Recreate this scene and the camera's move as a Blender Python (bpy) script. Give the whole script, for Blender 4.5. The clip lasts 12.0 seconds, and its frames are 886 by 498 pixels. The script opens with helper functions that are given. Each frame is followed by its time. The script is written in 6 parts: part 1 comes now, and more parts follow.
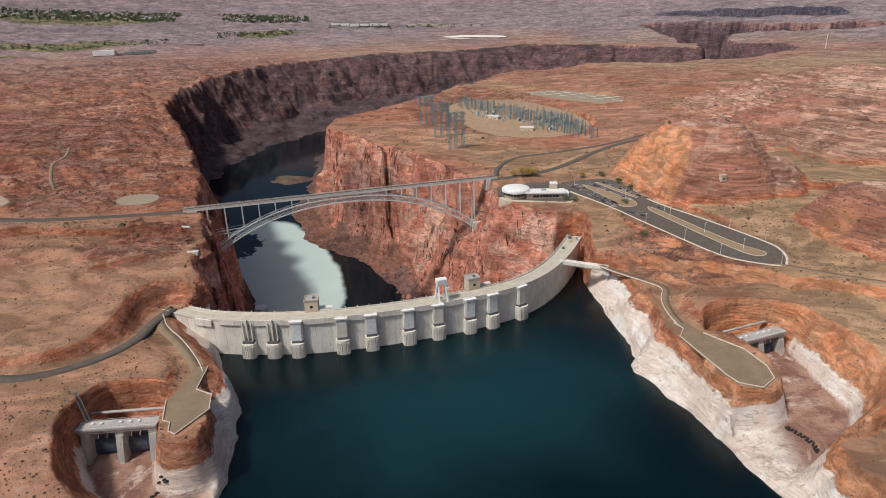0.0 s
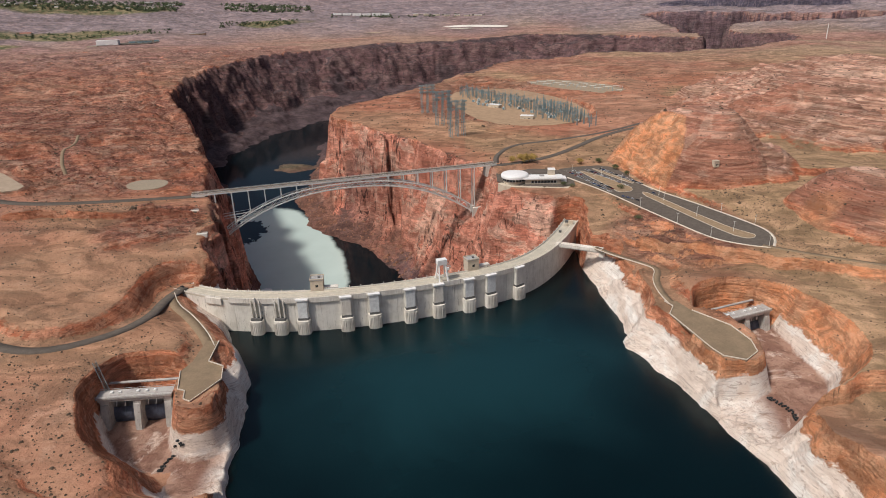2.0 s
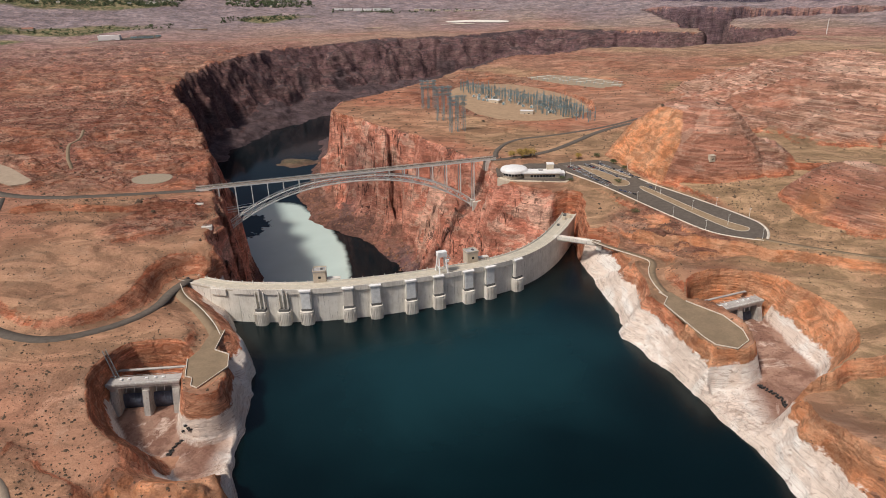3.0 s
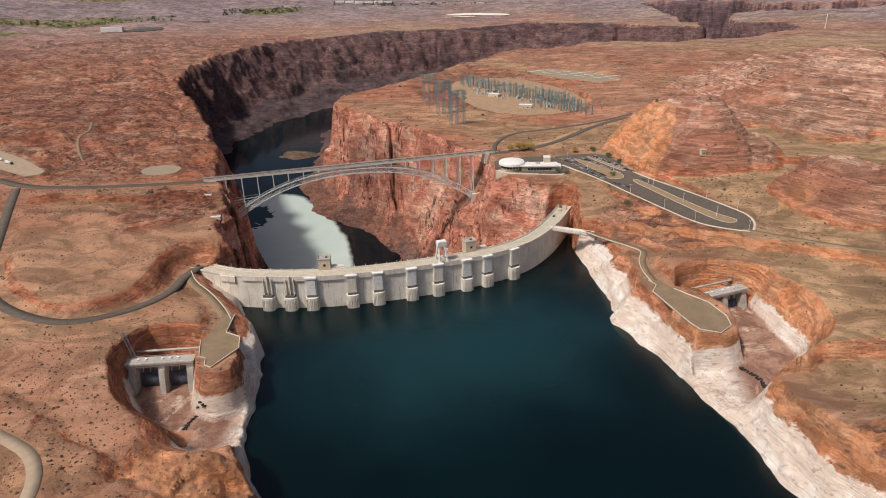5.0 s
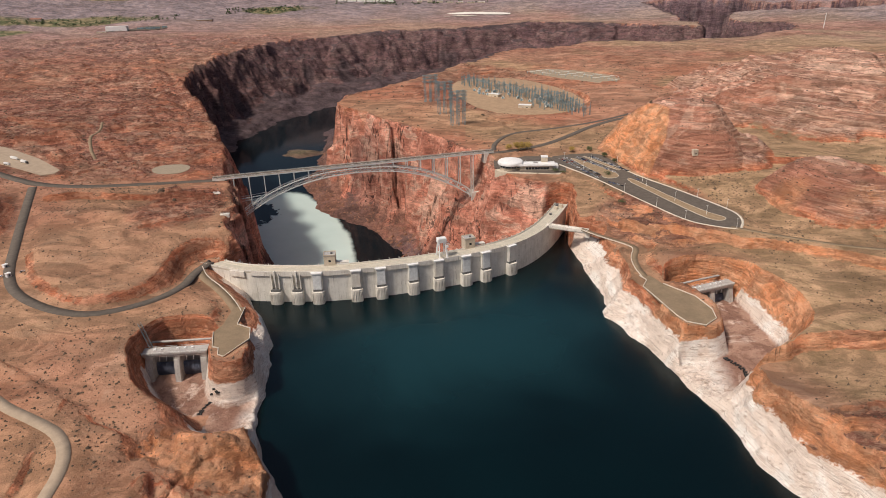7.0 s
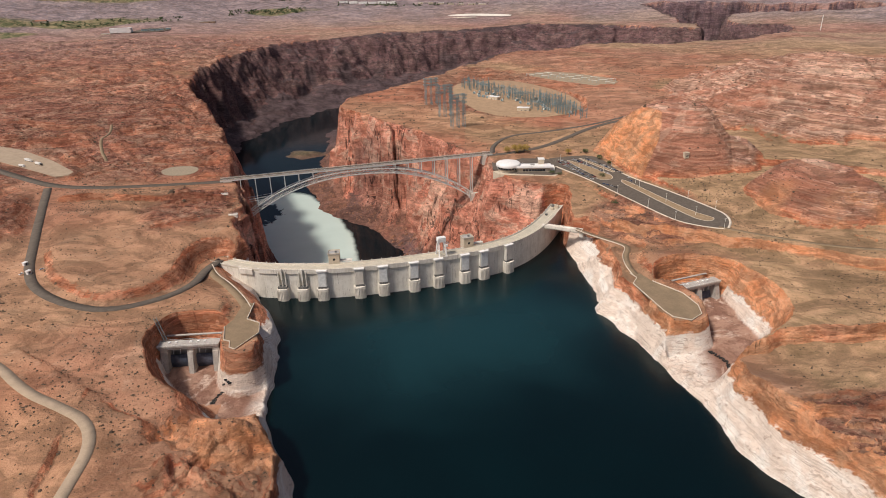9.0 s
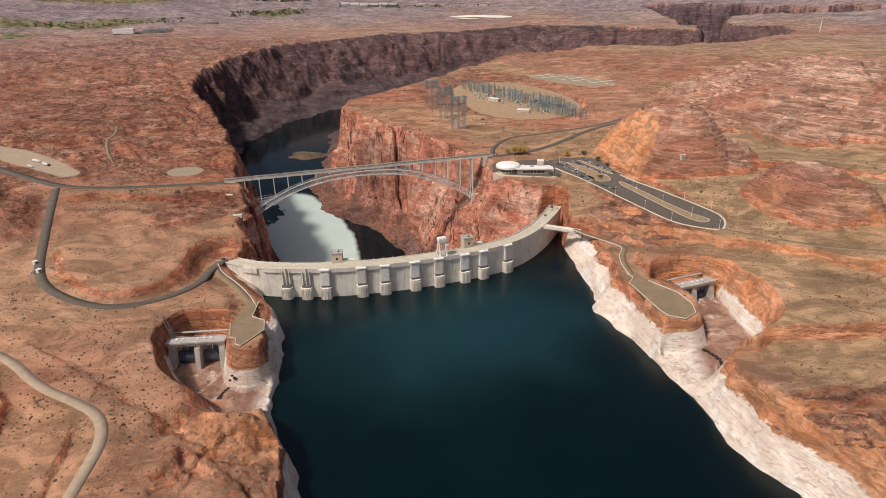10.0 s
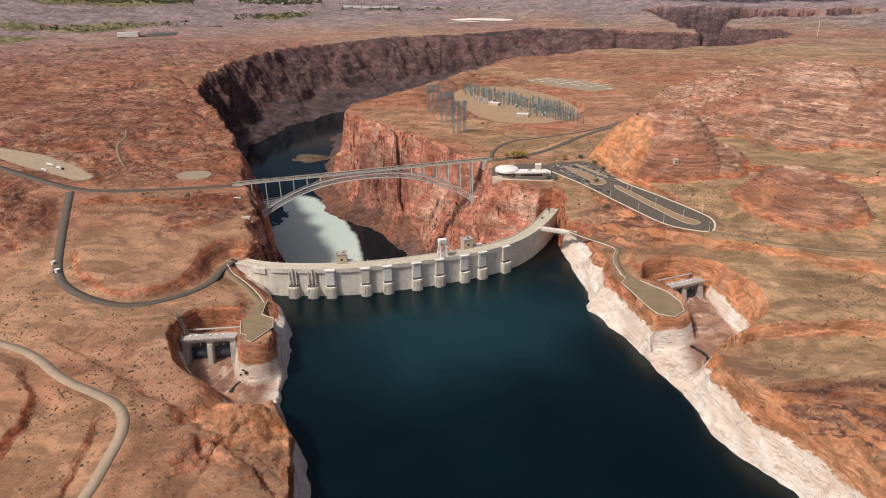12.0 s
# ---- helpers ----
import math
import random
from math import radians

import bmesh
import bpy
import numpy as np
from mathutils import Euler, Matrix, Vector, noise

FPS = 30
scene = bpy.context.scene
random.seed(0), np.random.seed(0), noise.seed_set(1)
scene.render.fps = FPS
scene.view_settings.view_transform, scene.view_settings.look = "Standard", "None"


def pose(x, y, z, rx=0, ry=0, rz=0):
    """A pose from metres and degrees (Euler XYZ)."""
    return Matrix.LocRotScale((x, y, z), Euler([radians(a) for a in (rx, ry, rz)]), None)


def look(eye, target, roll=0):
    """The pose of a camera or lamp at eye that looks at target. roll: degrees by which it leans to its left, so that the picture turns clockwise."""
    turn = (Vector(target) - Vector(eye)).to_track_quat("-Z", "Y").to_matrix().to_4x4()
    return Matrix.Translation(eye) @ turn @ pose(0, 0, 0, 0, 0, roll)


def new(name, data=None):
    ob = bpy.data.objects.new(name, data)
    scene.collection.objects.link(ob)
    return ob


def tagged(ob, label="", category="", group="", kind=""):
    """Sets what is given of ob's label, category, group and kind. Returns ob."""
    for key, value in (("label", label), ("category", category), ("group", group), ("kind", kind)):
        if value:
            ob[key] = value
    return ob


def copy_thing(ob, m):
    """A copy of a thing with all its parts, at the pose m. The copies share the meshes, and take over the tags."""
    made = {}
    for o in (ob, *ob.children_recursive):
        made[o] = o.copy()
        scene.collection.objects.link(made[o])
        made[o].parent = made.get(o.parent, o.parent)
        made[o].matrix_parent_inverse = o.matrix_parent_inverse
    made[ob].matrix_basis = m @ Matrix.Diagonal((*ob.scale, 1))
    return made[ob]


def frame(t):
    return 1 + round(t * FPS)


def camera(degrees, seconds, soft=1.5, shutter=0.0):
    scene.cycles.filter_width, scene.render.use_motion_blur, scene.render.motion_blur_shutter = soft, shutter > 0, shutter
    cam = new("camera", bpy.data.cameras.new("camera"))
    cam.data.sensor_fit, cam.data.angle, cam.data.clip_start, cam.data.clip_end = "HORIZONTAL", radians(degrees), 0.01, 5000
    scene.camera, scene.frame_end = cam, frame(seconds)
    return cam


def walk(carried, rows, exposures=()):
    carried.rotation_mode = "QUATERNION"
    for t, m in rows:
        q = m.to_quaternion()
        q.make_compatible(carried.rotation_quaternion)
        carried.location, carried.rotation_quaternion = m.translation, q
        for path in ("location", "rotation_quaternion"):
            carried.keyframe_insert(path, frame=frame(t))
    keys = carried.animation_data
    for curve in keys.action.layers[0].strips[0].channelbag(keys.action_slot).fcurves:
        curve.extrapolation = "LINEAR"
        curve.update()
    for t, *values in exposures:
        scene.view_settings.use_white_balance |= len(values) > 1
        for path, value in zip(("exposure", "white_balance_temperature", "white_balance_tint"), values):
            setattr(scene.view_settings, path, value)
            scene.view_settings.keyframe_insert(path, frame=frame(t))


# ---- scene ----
cam = camera(69.3, 12.0, 0.9)
PATH = [
    (0, (-0.853, 1.722, 305.239), (-0.922, 3.582, 304.506), -1.5),
    (0.5, (-0.495, -3.621, 305.137), (-0.565, -1.765, 304.397), -1.5),
    (1, (0.089, -10.338, 305.195), (0.018, -8.483, 304.45), -1.5),
    (1.5, (0.893, -16.794, 305.429), (0.819, -14.942, 304.677), -1.5),
    (2, (1.479, -24.034, 305.602), (1.404, -22.185, 304.843), -1.5),
    (2.5, (1.833, -30.632, 306.337), (1.757, -28.785, 305.572), -1.4),
    (3, (2.909, -37.671, 308.045), (2.831, -35.828, 307.273), -1.5),
    (5, (4.724, -65.191, 316.0), (4.645, -63.357, 315.207), -1.3),
    (5.5, (5.839, -71.66, 318.485), (5.757, -69.827, 317.689), -1.3),
    (6, (6.616, -79.171, 321.312), (6.534, -77.339, 320.513), -1.3),
    (6.5, (6.547, -85.525, 323.696), (6.465, -83.693, 322.897), -1.2),
    (7, (7.393, -92.582, 326.612), (7.309, -90.751, 325.812), -1.3),
    (9, (10.252, -121.218, 337.87), (10.165, -119.387, 337.07), -1.3),
    (9.5, (10.527, -127.787, 340.413), (10.439, -125.955, 339.614), -1.2),
    (10, (10.977, -135.512, 343.573), (10.888, -133.68, 342.774), -1.2),
    (10.5, (11.764, -142.402, 346.263), (11.674, -140.57, 345.466), -1.2),
    (11, (12.24, -149.099, 349.657), (12.149, -147.267, 348.86), -1.2),
    (11.5, (13.014, -155.819, 352.49), (12.921, -153.986, 351.694), -1.2),
    (12, (13.288, -163.472, 356.065), (13.195, -161.639, 355.269), -1.2),
]
walk(cam, [(t, look(eye, target, roll)) for t, eye, target, roll in PATH],
     exposures=[(0, -0.40, 5900, 10), (3, -0.36, 6200, 12), (5, -0.33, 6350, 13), (12, -0.28, 6400, 13)])

# ---------------------------------------------------------------- light
SUN_AZ, SUN_EL = 128.0, 55.0  # degrees to the left of straight ahead, and up
world = bpy.data.worlds.new("sky")
scene.world = world
world.use_nodes = True
wn = world.node_tree
sky = wn.nodes.new("ShaderNodeTexSky")
sky.sky_type, sky.sun_disc = "NISHITA", False
sky.sun_elevation, sky.sun_rotation = radians(SUN_EL), radians(-SUN_AZ)
sky.air_density, sky.dust_density = 1.0, 5.0
wn.nodes["Background"].inputs["Strength"].default_value = 0.085
wn.links.new(sky.outputs[0], wn.nodes["Background"].inputs["Color"])
sun = new("sun", bpy.data.lights.new("sun", "SUN"))
sun.data.energy, sun.data.angle, sun.data.color = 4.2, radians(5.5), (1.0, 0.91, 0.80)
sun.matrix_world = look((-math.sin(radians(SUN_AZ)), math.cos(radians(SUN_AZ)), math.tan(radians(SUN_EL))), (0, 0, 0))


# ---------------------------------------------------------------- materials
def material(name, rough=0.9, metal=0.0, spec=0.3):
    """A node material with its tree, its shader and a helper that adds nodes."""
    m = bpy.data.materials.new(name)
    m.use_nodes = True
    b = m.node_tree.nodes["Principled BSDF"]
    b.inputs["Roughness"].default_value, b.inputs["Metallic"].default_value = rough, metal
    b.inputs["Specular IOR Level"].default_value = spec
    return m, m.node_tree, b


def node(tree, kind, ins=(), **sets):
    n = tree.nodes.new(kind)
    for k, v in sets.items():
        setattr(n, k, v)
    for k, v in dict(ins).items():
        if isinstance(v, bpy.types.NodeSocket):
            tree.links.new(v, n.inputs[k])
        else:
            n.inputs[k].default_value = v
    return n


def place(tree, scale=(1, 1, 1)):
    g = node(tree, "ShaderNodeNewGeometry")
    return node(tree, "ShaderNodeMapping", {0: g.outputs["Position"], 3: scale}).outputs[0]


def grain(tree, vec, scale, detail=4.0, rough=0.6, distort=0.0):
    return node(tree, "ShaderNodeTexNoise", {"Vector": vec, "Scale": scale, "Detail": detail, "Roughness": rough, "Distortion": distort}).outputs["Fac"]


def ramp(tree, fac, lo, hi, a=0.0, b=1.0):
    return node(tree, "ShaderNodeMapRange", {0: fac, 1: lo, 2: hi, 3: a, 4: b}, interpolation_type="SMOOTHSTEP").outputs[0]


def blend(tree, fac, a, b, how="MIX"):
    n = node(tree, "ShaderNodeMix", data_type="RGBA", blend_type=how)
    for sock, v in ((n.inputs[0], fac), (n.inputs[6], a), (n.inputs[7], b)):
        if isinstance(v, bpy.types.NodeSocket):
            tree.links.new(v, sock)
        else:
            sock.default_value = (*v, 1) if isinstance(v, tuple) else v
    return n.outputs[2]


def arith(tree, how, a, b=0.0):
    return node(tree, "ShaderNodeMath", {0: a, 1: b}, operation=how).outputs[0]


def finish(tree, shader, colour, height=None, dist=1.0, strength=0.6):
    tree.links.new(colour, shader.inputs["Base Color"])
    if height is not None:
        bump = node(tree, "ShaderNodeBump", {"Strength": strength, "Distance": dist, "Height": height})
        tree.links.new(bump.outputs[0], shader.inputs["Normal"])


def plain(name, colour, rough=0.7, metal=0.0, vary=0.25, scale=0.6, spec=0.3):
    """A surface of one colour with weathering at two scales."""
    m, t, b = material(name, rough, metal, spec)
    v = place(t)
    f = arith(t, "ADD", arith(t, "MULTIPLY", grain(t, v, scale), 0.6), arith(t, "MULTIPLY", grain(t, v, scale * 9), 0.4))
    dark, light = tuple(c * (1 - vary) for c in colour), tuple(min(1, c * (1 + vary)) for c in colour)
    finish(t, b, blend(t, ramp(t, f, 0.3, 0.7), dark, light), f, 0.05, 0.3)
    return m


def rock_material():
    m, t, b = material("sandstone", 0.95, 0, 0.15)
    zone = node(t, "ShaderNodeAttribute", attribute_name="zones")
    sep = node(t, "ShaderNodeSeparateColor", {0: zone.outputs["Color"]})
    bare, massive, haze, hill, fresh, debris, floor = [node(t, "ShaderNodeAttribute", attribute_name=n).outputs["Fac"] for n in ("bare_rock", "gorge_rock", "haze_tint", "bedded_hill", "fresh_cut", "scree", "pit_floor")]
    bare = arith(t, "MULTIPLY", bare, arith(t, "SUBTRACT", 1.0, massive))
    ring, sage, varnish_shade = sep.outputs[0], sep.outputs[1], sep.outputs[2]
    v = place(t)
    geo = node(t, "ShaderNodeNewGeometry")
    up = node(t, "ShaderNodeSeparateXYZ", {0: geo.outputs["Normal"]}).outputs[2]
    pos = node(t, "ShaderNodeSeparateXYZ", {0: geo.outputs["Position"]})
    times, plus, minus = (lambda p, q: arith(t, "MULTIPLY", p, q)), (lambda p, q: arith(t, "ADD", p, q)), (lambda p, q: arith(t, "SUBTRACT", p, q))

    def line(field, wide, thin):
        """A crisp thin line where a field crosses its middle."""
        return ramp(t, arith(t, "ABSOLUTE", minus(field, 0.5)), wide, thin)

    def tint(col, fac, lo, hi, much, to):
        return blend(t, ramp(t, fac, lo, hi, 0.0, much), col, to)

    big, mid, fine, tiny = grain(t, v, 0.0045, 5, 0.6, 0.6), grain(t, v, 0.035, 6, 0.66, 0.5), grain(t, v, 0.28, 6, 0.72), grain(t, v, 1.1, 3, 0.7)
    # bedding: layers that lie nearly level and wander
    warp = grain(t, place(t, (1, 1, 0.2)), 0.009, 4, 0.55)

    def bedding(flat, rise, wander, tilt=0.0):
        return grain(t, node(t, "ShaderNodeCombineXYZ", {0: times(pos.outputs[0], flat), 1: times(pos.outputs[1], flat), 2: plus(plus(times(pos.outputs[2], rise), times(pos.outputs[0], tilt)), times(warp, wander))}).outputs[0], 1.0, 5, 0.66)

    beds, thin = bedding(0.008, 0.34, 6.0), bedding(0.004, 0.34, 5.0, 0.03)
    seam = times(line(beds, 0.024, 0.006), ramp(t, mid, 0.42, 0.54))
    streak = grain(t, place(t, (0.018, 0.05, 0.2)), 1.0, 8, 0.7, 1.3)
    speck = grain(t, place(t, (0.12, 0.18, 0.3)), 1.0, 6, 0.72, 0.6)
    # upright joints and streaks that run down the faces
    joint = times(line(grain(t, place(t, (0.045, 0.045, 0.005)), 1.0, 4, 0.55, 0.5), 0.022, 0.006), ramp(t, mid, 0.36, 0.5))
    run = grain(t, place(t, (0.13, 0.13, 0.010)), 1.0, 5, 0.65, 0.3)
    scar = grain(t, place(t, (0.014, 0.014, 0.02)), 1.0, 7, 0.68, 0.9)
    # broken blocks of the faces
    cells = node(t, "ShaderNodeTexVoronoi", {"Vector": node(t, "ShaderNodeVectorMath", {0: place(t, (0.15, 0.15, 0.26)), 1: node(t, "ShaderNodeCombineXYZ", {0: times(mid, 1.6), 1: times(speck, 1.6), 2: times(mid, 1.2)}).outputs[0]}, operation="ADD").outputs[0], "Scale": 1.0}, feature="F1")
    block = node(t, "ShaderNodeSeparateColor", {0: cells.outputs["Color"]}).outputs[0]
    # sand and sage flats
    sand = blend(t, ramp(t, big, 0.40, 0.60), (0.368, 0.193, 0.122), (0.321, 0.133, 0.079))
    sand = tint(sand, mid, 0.52, 0.66, 0.45, (0.462, 0.294, 0.205))
    sand = tint(sand, mid, 0.46, 0.36, 0.4, (0.265, 0.113, 0.070))
    sand = tint(sand, tiny, 0.58, 0.68, 0.4, (0.214, 0.103, 0.065))
    sand = blend(t, times(seam, 0.25), sand, (0.231, 0.094, 0.060))
    khaki = blend(t, ramp(t, mid, 0.40, 0.60), (0.427, 0.271, 0.160), (0.314, 0.204, 0.116))
    khaki = tint(khaki, tiny, 0.54, 0.62, 0.55, (0.142, 0.114, 0.057))
    khaki = tint(khaki, speck, 0.56, 0.60, 0.4, (0.190, 0.142, 0.076))
    # bare humped rock
    slick = blend(t, ramp(t, streak, 0.45, 0.56), (0.366, 0.171, 0.113), (0.226, 0.092, 0.065))
    slick = tint(slick, beds, 0.53, 0.59, 0.8, (0.428, 0.261, 0.180))
    slick = tint(slick, big, 0.50, 0.58, 0.5, (0.241, 0.085, 0.057))
    slick = tint(slick, scar, 0.55, 0.62, 0.6, (0.452, 0.304, 0.218))
    slick = tint(slick, speck, 0.55, 0.59, 0.65, (0.109, 0.046, 0.033))
    slick = tint(slick, speck, 0.45, 0.40, 0.55, (0.467, 0.312, 0.226))
    slick = blend(t, times(seam, 0.85), slick, (0.078, 0.031, 0.024))
    flat = blend(t, times(sage, minus(1.0, times(bare, 0.8))), sand, khaki)
    flat = blend(t, times(bare, ramp(t, fine, 0.36, 0.56, 0.7, 1.0)), flat, slick)
    # far flats fade to mauve grey: distance haze mixed into the ground colour
    flat = blend(t, haze, flat, blend(t, ramp(t, streak, 0.44, 0.56), (0.26, 0.205, 0.205), (0.18, 0.158, 0.175)))
    rubble = blend(t, ramp(t, fine, 0.38, 0.62), (0.13, 0.066, 0.048), (0.235, 0.118, 0.083))
    rubble = tint(rubble, tiny, 0.54, 0.64, 0.6, (0.065, 0.045, 0.04))
    rubble = blend(t, varnish_shade, rubble, blend(t, ramp(t, fine, 0.38, 0.62), (0.055, 0.044, 0.05), (0.09, 0.068, 0.072)))
    flat = blend(t, plus(times(debris, minus(1.0, massive)), massive), flat, rubble)
    flat = blend(t, zone.outputs["Alpha"], flat, blend(t, ramp(t, mid, 0.42, 0.58), (0.095, 0.105, 0.05), (0.23, 0.185, 0.105)))
    # cut and weathered faces
    wall = blend(t, ramp(t, beds, 0.38, 0.62), (0.470, 0.151, 0.074), (0.627, 0.274, 0.151))
    wall = tint(wall, scar, 0.52, 0.60, 0.5, (0.672, 0.381, 0.241))
    wall = tint(wall, thin, 0.54, 0.62, 0.4, (0.672, 0.358, 0.213))
    wall = tint(wall, block, 0.35, 0.0, 0.45, (0.302, 0.099, 0.054))
    wall = tint(wall, block, 0.65, 1.0, 0.45, (0.717, 0.414, 0.269))
    wall = tint(wall, speck, 0.55, 0.60, 0.55, (0.213, 0.073, 0.043))
    wall = tint(wall, run, 0.56, 0.66, 0.5, (0.202, 0.067, 0.043))
    wall = blend(t, times(seam, 0.35), wall, (0.112, 0.043, 0.029))
    sheer = blend(t, ramp(t, mid, 0.40, 0.58), (0.694, 0.336, 0.235), (0.560, 0.218, 0.143))
    sheer = tint(sheer, scar, 0.52, 0.57, 0.8, (0.728, 0.459, 0.336))
    sheer = tint(sheer, scar, 0.44, 0.38, 0.6, (0.370, 0.129, 0.084))
    sheer = tint(sheer, block, 0.25, 0.0, 0.3, (0.403, 0.146, 0.095))
    sheer = tint(sheer, run, 0.60, 0.70, 0.45, (0.224, 0.078, 0.054))
    sheer = tint(sheer, speck, 0.56, 0.62, 0.4, (0.302, 0.118, 0.078))
    sheer = blend(t, times(seam, 0.5), sheer, (0.123, 0.050, 0.036))
    sheer = blend(t, times(joint, ramp(t, big, 0.46, 0.54, 0.1, 0.85)), sheer, (0.062, 0.027, 0.022))
    wall = blend(t, massive, wall, sheer)
    # dark faces: varnished stone with the gorge's shade mixed into its colour
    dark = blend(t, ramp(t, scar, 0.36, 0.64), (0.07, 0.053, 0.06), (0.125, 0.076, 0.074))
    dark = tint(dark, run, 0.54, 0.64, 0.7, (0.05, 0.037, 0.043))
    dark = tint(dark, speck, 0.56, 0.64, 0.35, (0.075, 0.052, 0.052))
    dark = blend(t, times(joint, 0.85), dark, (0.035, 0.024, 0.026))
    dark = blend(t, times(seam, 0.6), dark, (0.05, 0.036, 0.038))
    # far cliffs turn blue-grey: the same haze painted into the rock
    dark = blend(t, haze, dark, blend(t, ramp(t, run, 0.45, 0.6), (0.072, 0.066, 0.092), (0.135, 0.112, 0.132)))
    wall = blend(t, varnish_shade, wall, dark)
    wall = blend(t, debris, wall, rubble)
    wall = blend(t, times(bare, 0.6), wall, slick)
    # level beds of the hills
    shelf = blend(t, ramp(t, thin, 0.40, 0.60), (0.66, 0.43, 0.315), (0.45, 0.235, 0.162))
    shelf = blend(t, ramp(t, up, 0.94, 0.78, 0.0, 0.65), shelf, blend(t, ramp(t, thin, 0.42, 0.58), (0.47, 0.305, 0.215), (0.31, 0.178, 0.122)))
    shelf = blend(t, times(line(thin, 0.030, 0.008), ramp(t, mid, 0.38, 0.5, 0.2, 0.8)), shelf, (0.175, 0.077, 0.054))
    shelf = tint(shelf, big, 0.53, 0.60, 0.5, (0.419, 0.152, 0.094))
    shelf = tint(shelf, speck, 0.55, 0.60, 0.3, (0.256, 0.123, 0.087))
    shelf = tint(shelf, scar, 0.56, 0.62, 0.4, (0.710, 0.489, 0.361))
    raw = blend(t, ramp(t, mid, 0.36, 0.62), (0.707, 0.296, 0.131), (0.707, 0.388, 0.217))
    raw = tint(raw, block, 0.4, 0.0, 0.15, (0.502, 0.205, 0.097))
    raw = tint(raw, block, 0.7, 1.0, 0.2, (0.798, 0.502, 0.319))
    raw = tint(raw, fine, 0.52, 0.62, 0.5, (0.479, 0.188, 0.091))
    raw = tint(raw, run, 0.55, 0.64, 0.4, (0.410, 0.160, 0.080))
    raw = blend(t, times(line(thin, 0.03, 0.008), 0.22), raw, (0.342, 0.125, 0.063))
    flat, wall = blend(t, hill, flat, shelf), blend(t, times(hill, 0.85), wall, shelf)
    flat, wall = blend(t, ramp(t, fresh, 0.78, 0.95), flat, raw), blend(t, fresh, wall, raw)
    steep = ramp(t, plus(up, times(minus(fine, 0.5), 0.4)), 0.93, 0.82)
    steep = times(steep, minus(1.0, times(haze, minus(1.0, varnish_shade))))
    col = blend(t, steep, flat, wall)
    # lighter and darker stone in patches
    patch = grain(t, place(t, (0.022, 0.034, 0.10)), 1.0, 8, 0.70, 1.0)
    tone = times(ramp(t, patch, 0.43, 0.57, 1.20, 0.76), ramp(t, grain(t, place(t, (0.005, 0.012, 0.03)), 1.0, 5, 0.62, 0.8), 0.40, 0.60, 1.14, 0.84))
    col = node(t, "ShaderNodeVectorMath", {0: col, 1: node(t, "ShaderNodeCombineXYZ", {0: tone, 1: tone, 2: tone}).outputs[0]}, operation="MULTIPLY").outputs[0]
    # stone bleached while it lay under water
    white = blend(t, ramp(t, scar, 0.42, 0.56), (0.91, 0.85, 0.77), (0.80, 0.675, 0.57))
    white = blend(t, times(line(thin, 0.03, 0.008), 0.3), white, (0.42, 0.29, 0.22))
    white = blend(t, times(seam, 0.35), white, (0.20, 0.14, 0.105))
    white = tint(white, mid, 0.54, 0.66, 0.3, (0.66, 0.48, 0.37))
    white = tint(white, block, 0.3, 0.0, 0.2, (0.62, 0.47, 0.37))
    white = tint(white, speck, 0.57, 0.62, 0.55, (0.36, 0.25, 0.18))
    stained = blend(t, ramp(t, mid, 0.40, 0.58), (0.42, 0.26, 0.19), (0.26, 0.142, 0.102))
    stained = tint(stained, scar, 0.55, 0.61, 0.8, (0.70, 0.55, 0.45))
    stained = tint(stained, speck, 0.55, 0.60, 0.5, (0.20, 0.10, 0.075))
    white = blend(t, floor, white, stained)
    level = plus(pos.outputs[2], plus(times(minus(mid, 0.5), 14.0), times(minus(speck, 0.5), 10.0)))
    ring = times(ramp(t, ring, 0.35, 0.65), ramp(t, level, 26.2, 23.8))
    col = blend(t, ring, col, white)
    relief = plus(plus(times(beds, 0.9), times(speck, 0.9)), times(block, 0.35))
    relief = plus(relief, plus(times(fine, 1.1), times(mid, 1.6)))
    rough = ramp(t, plus(plus(steep, bare), plus(hill, ring)), 0.0, 0.8, 0.3, 1.0)
    finish(t, b, col, times(times(minus(relief, 2.45), rough), minus(1.0, times(ring, 0.45))), 3.2, 1.0)
    return m


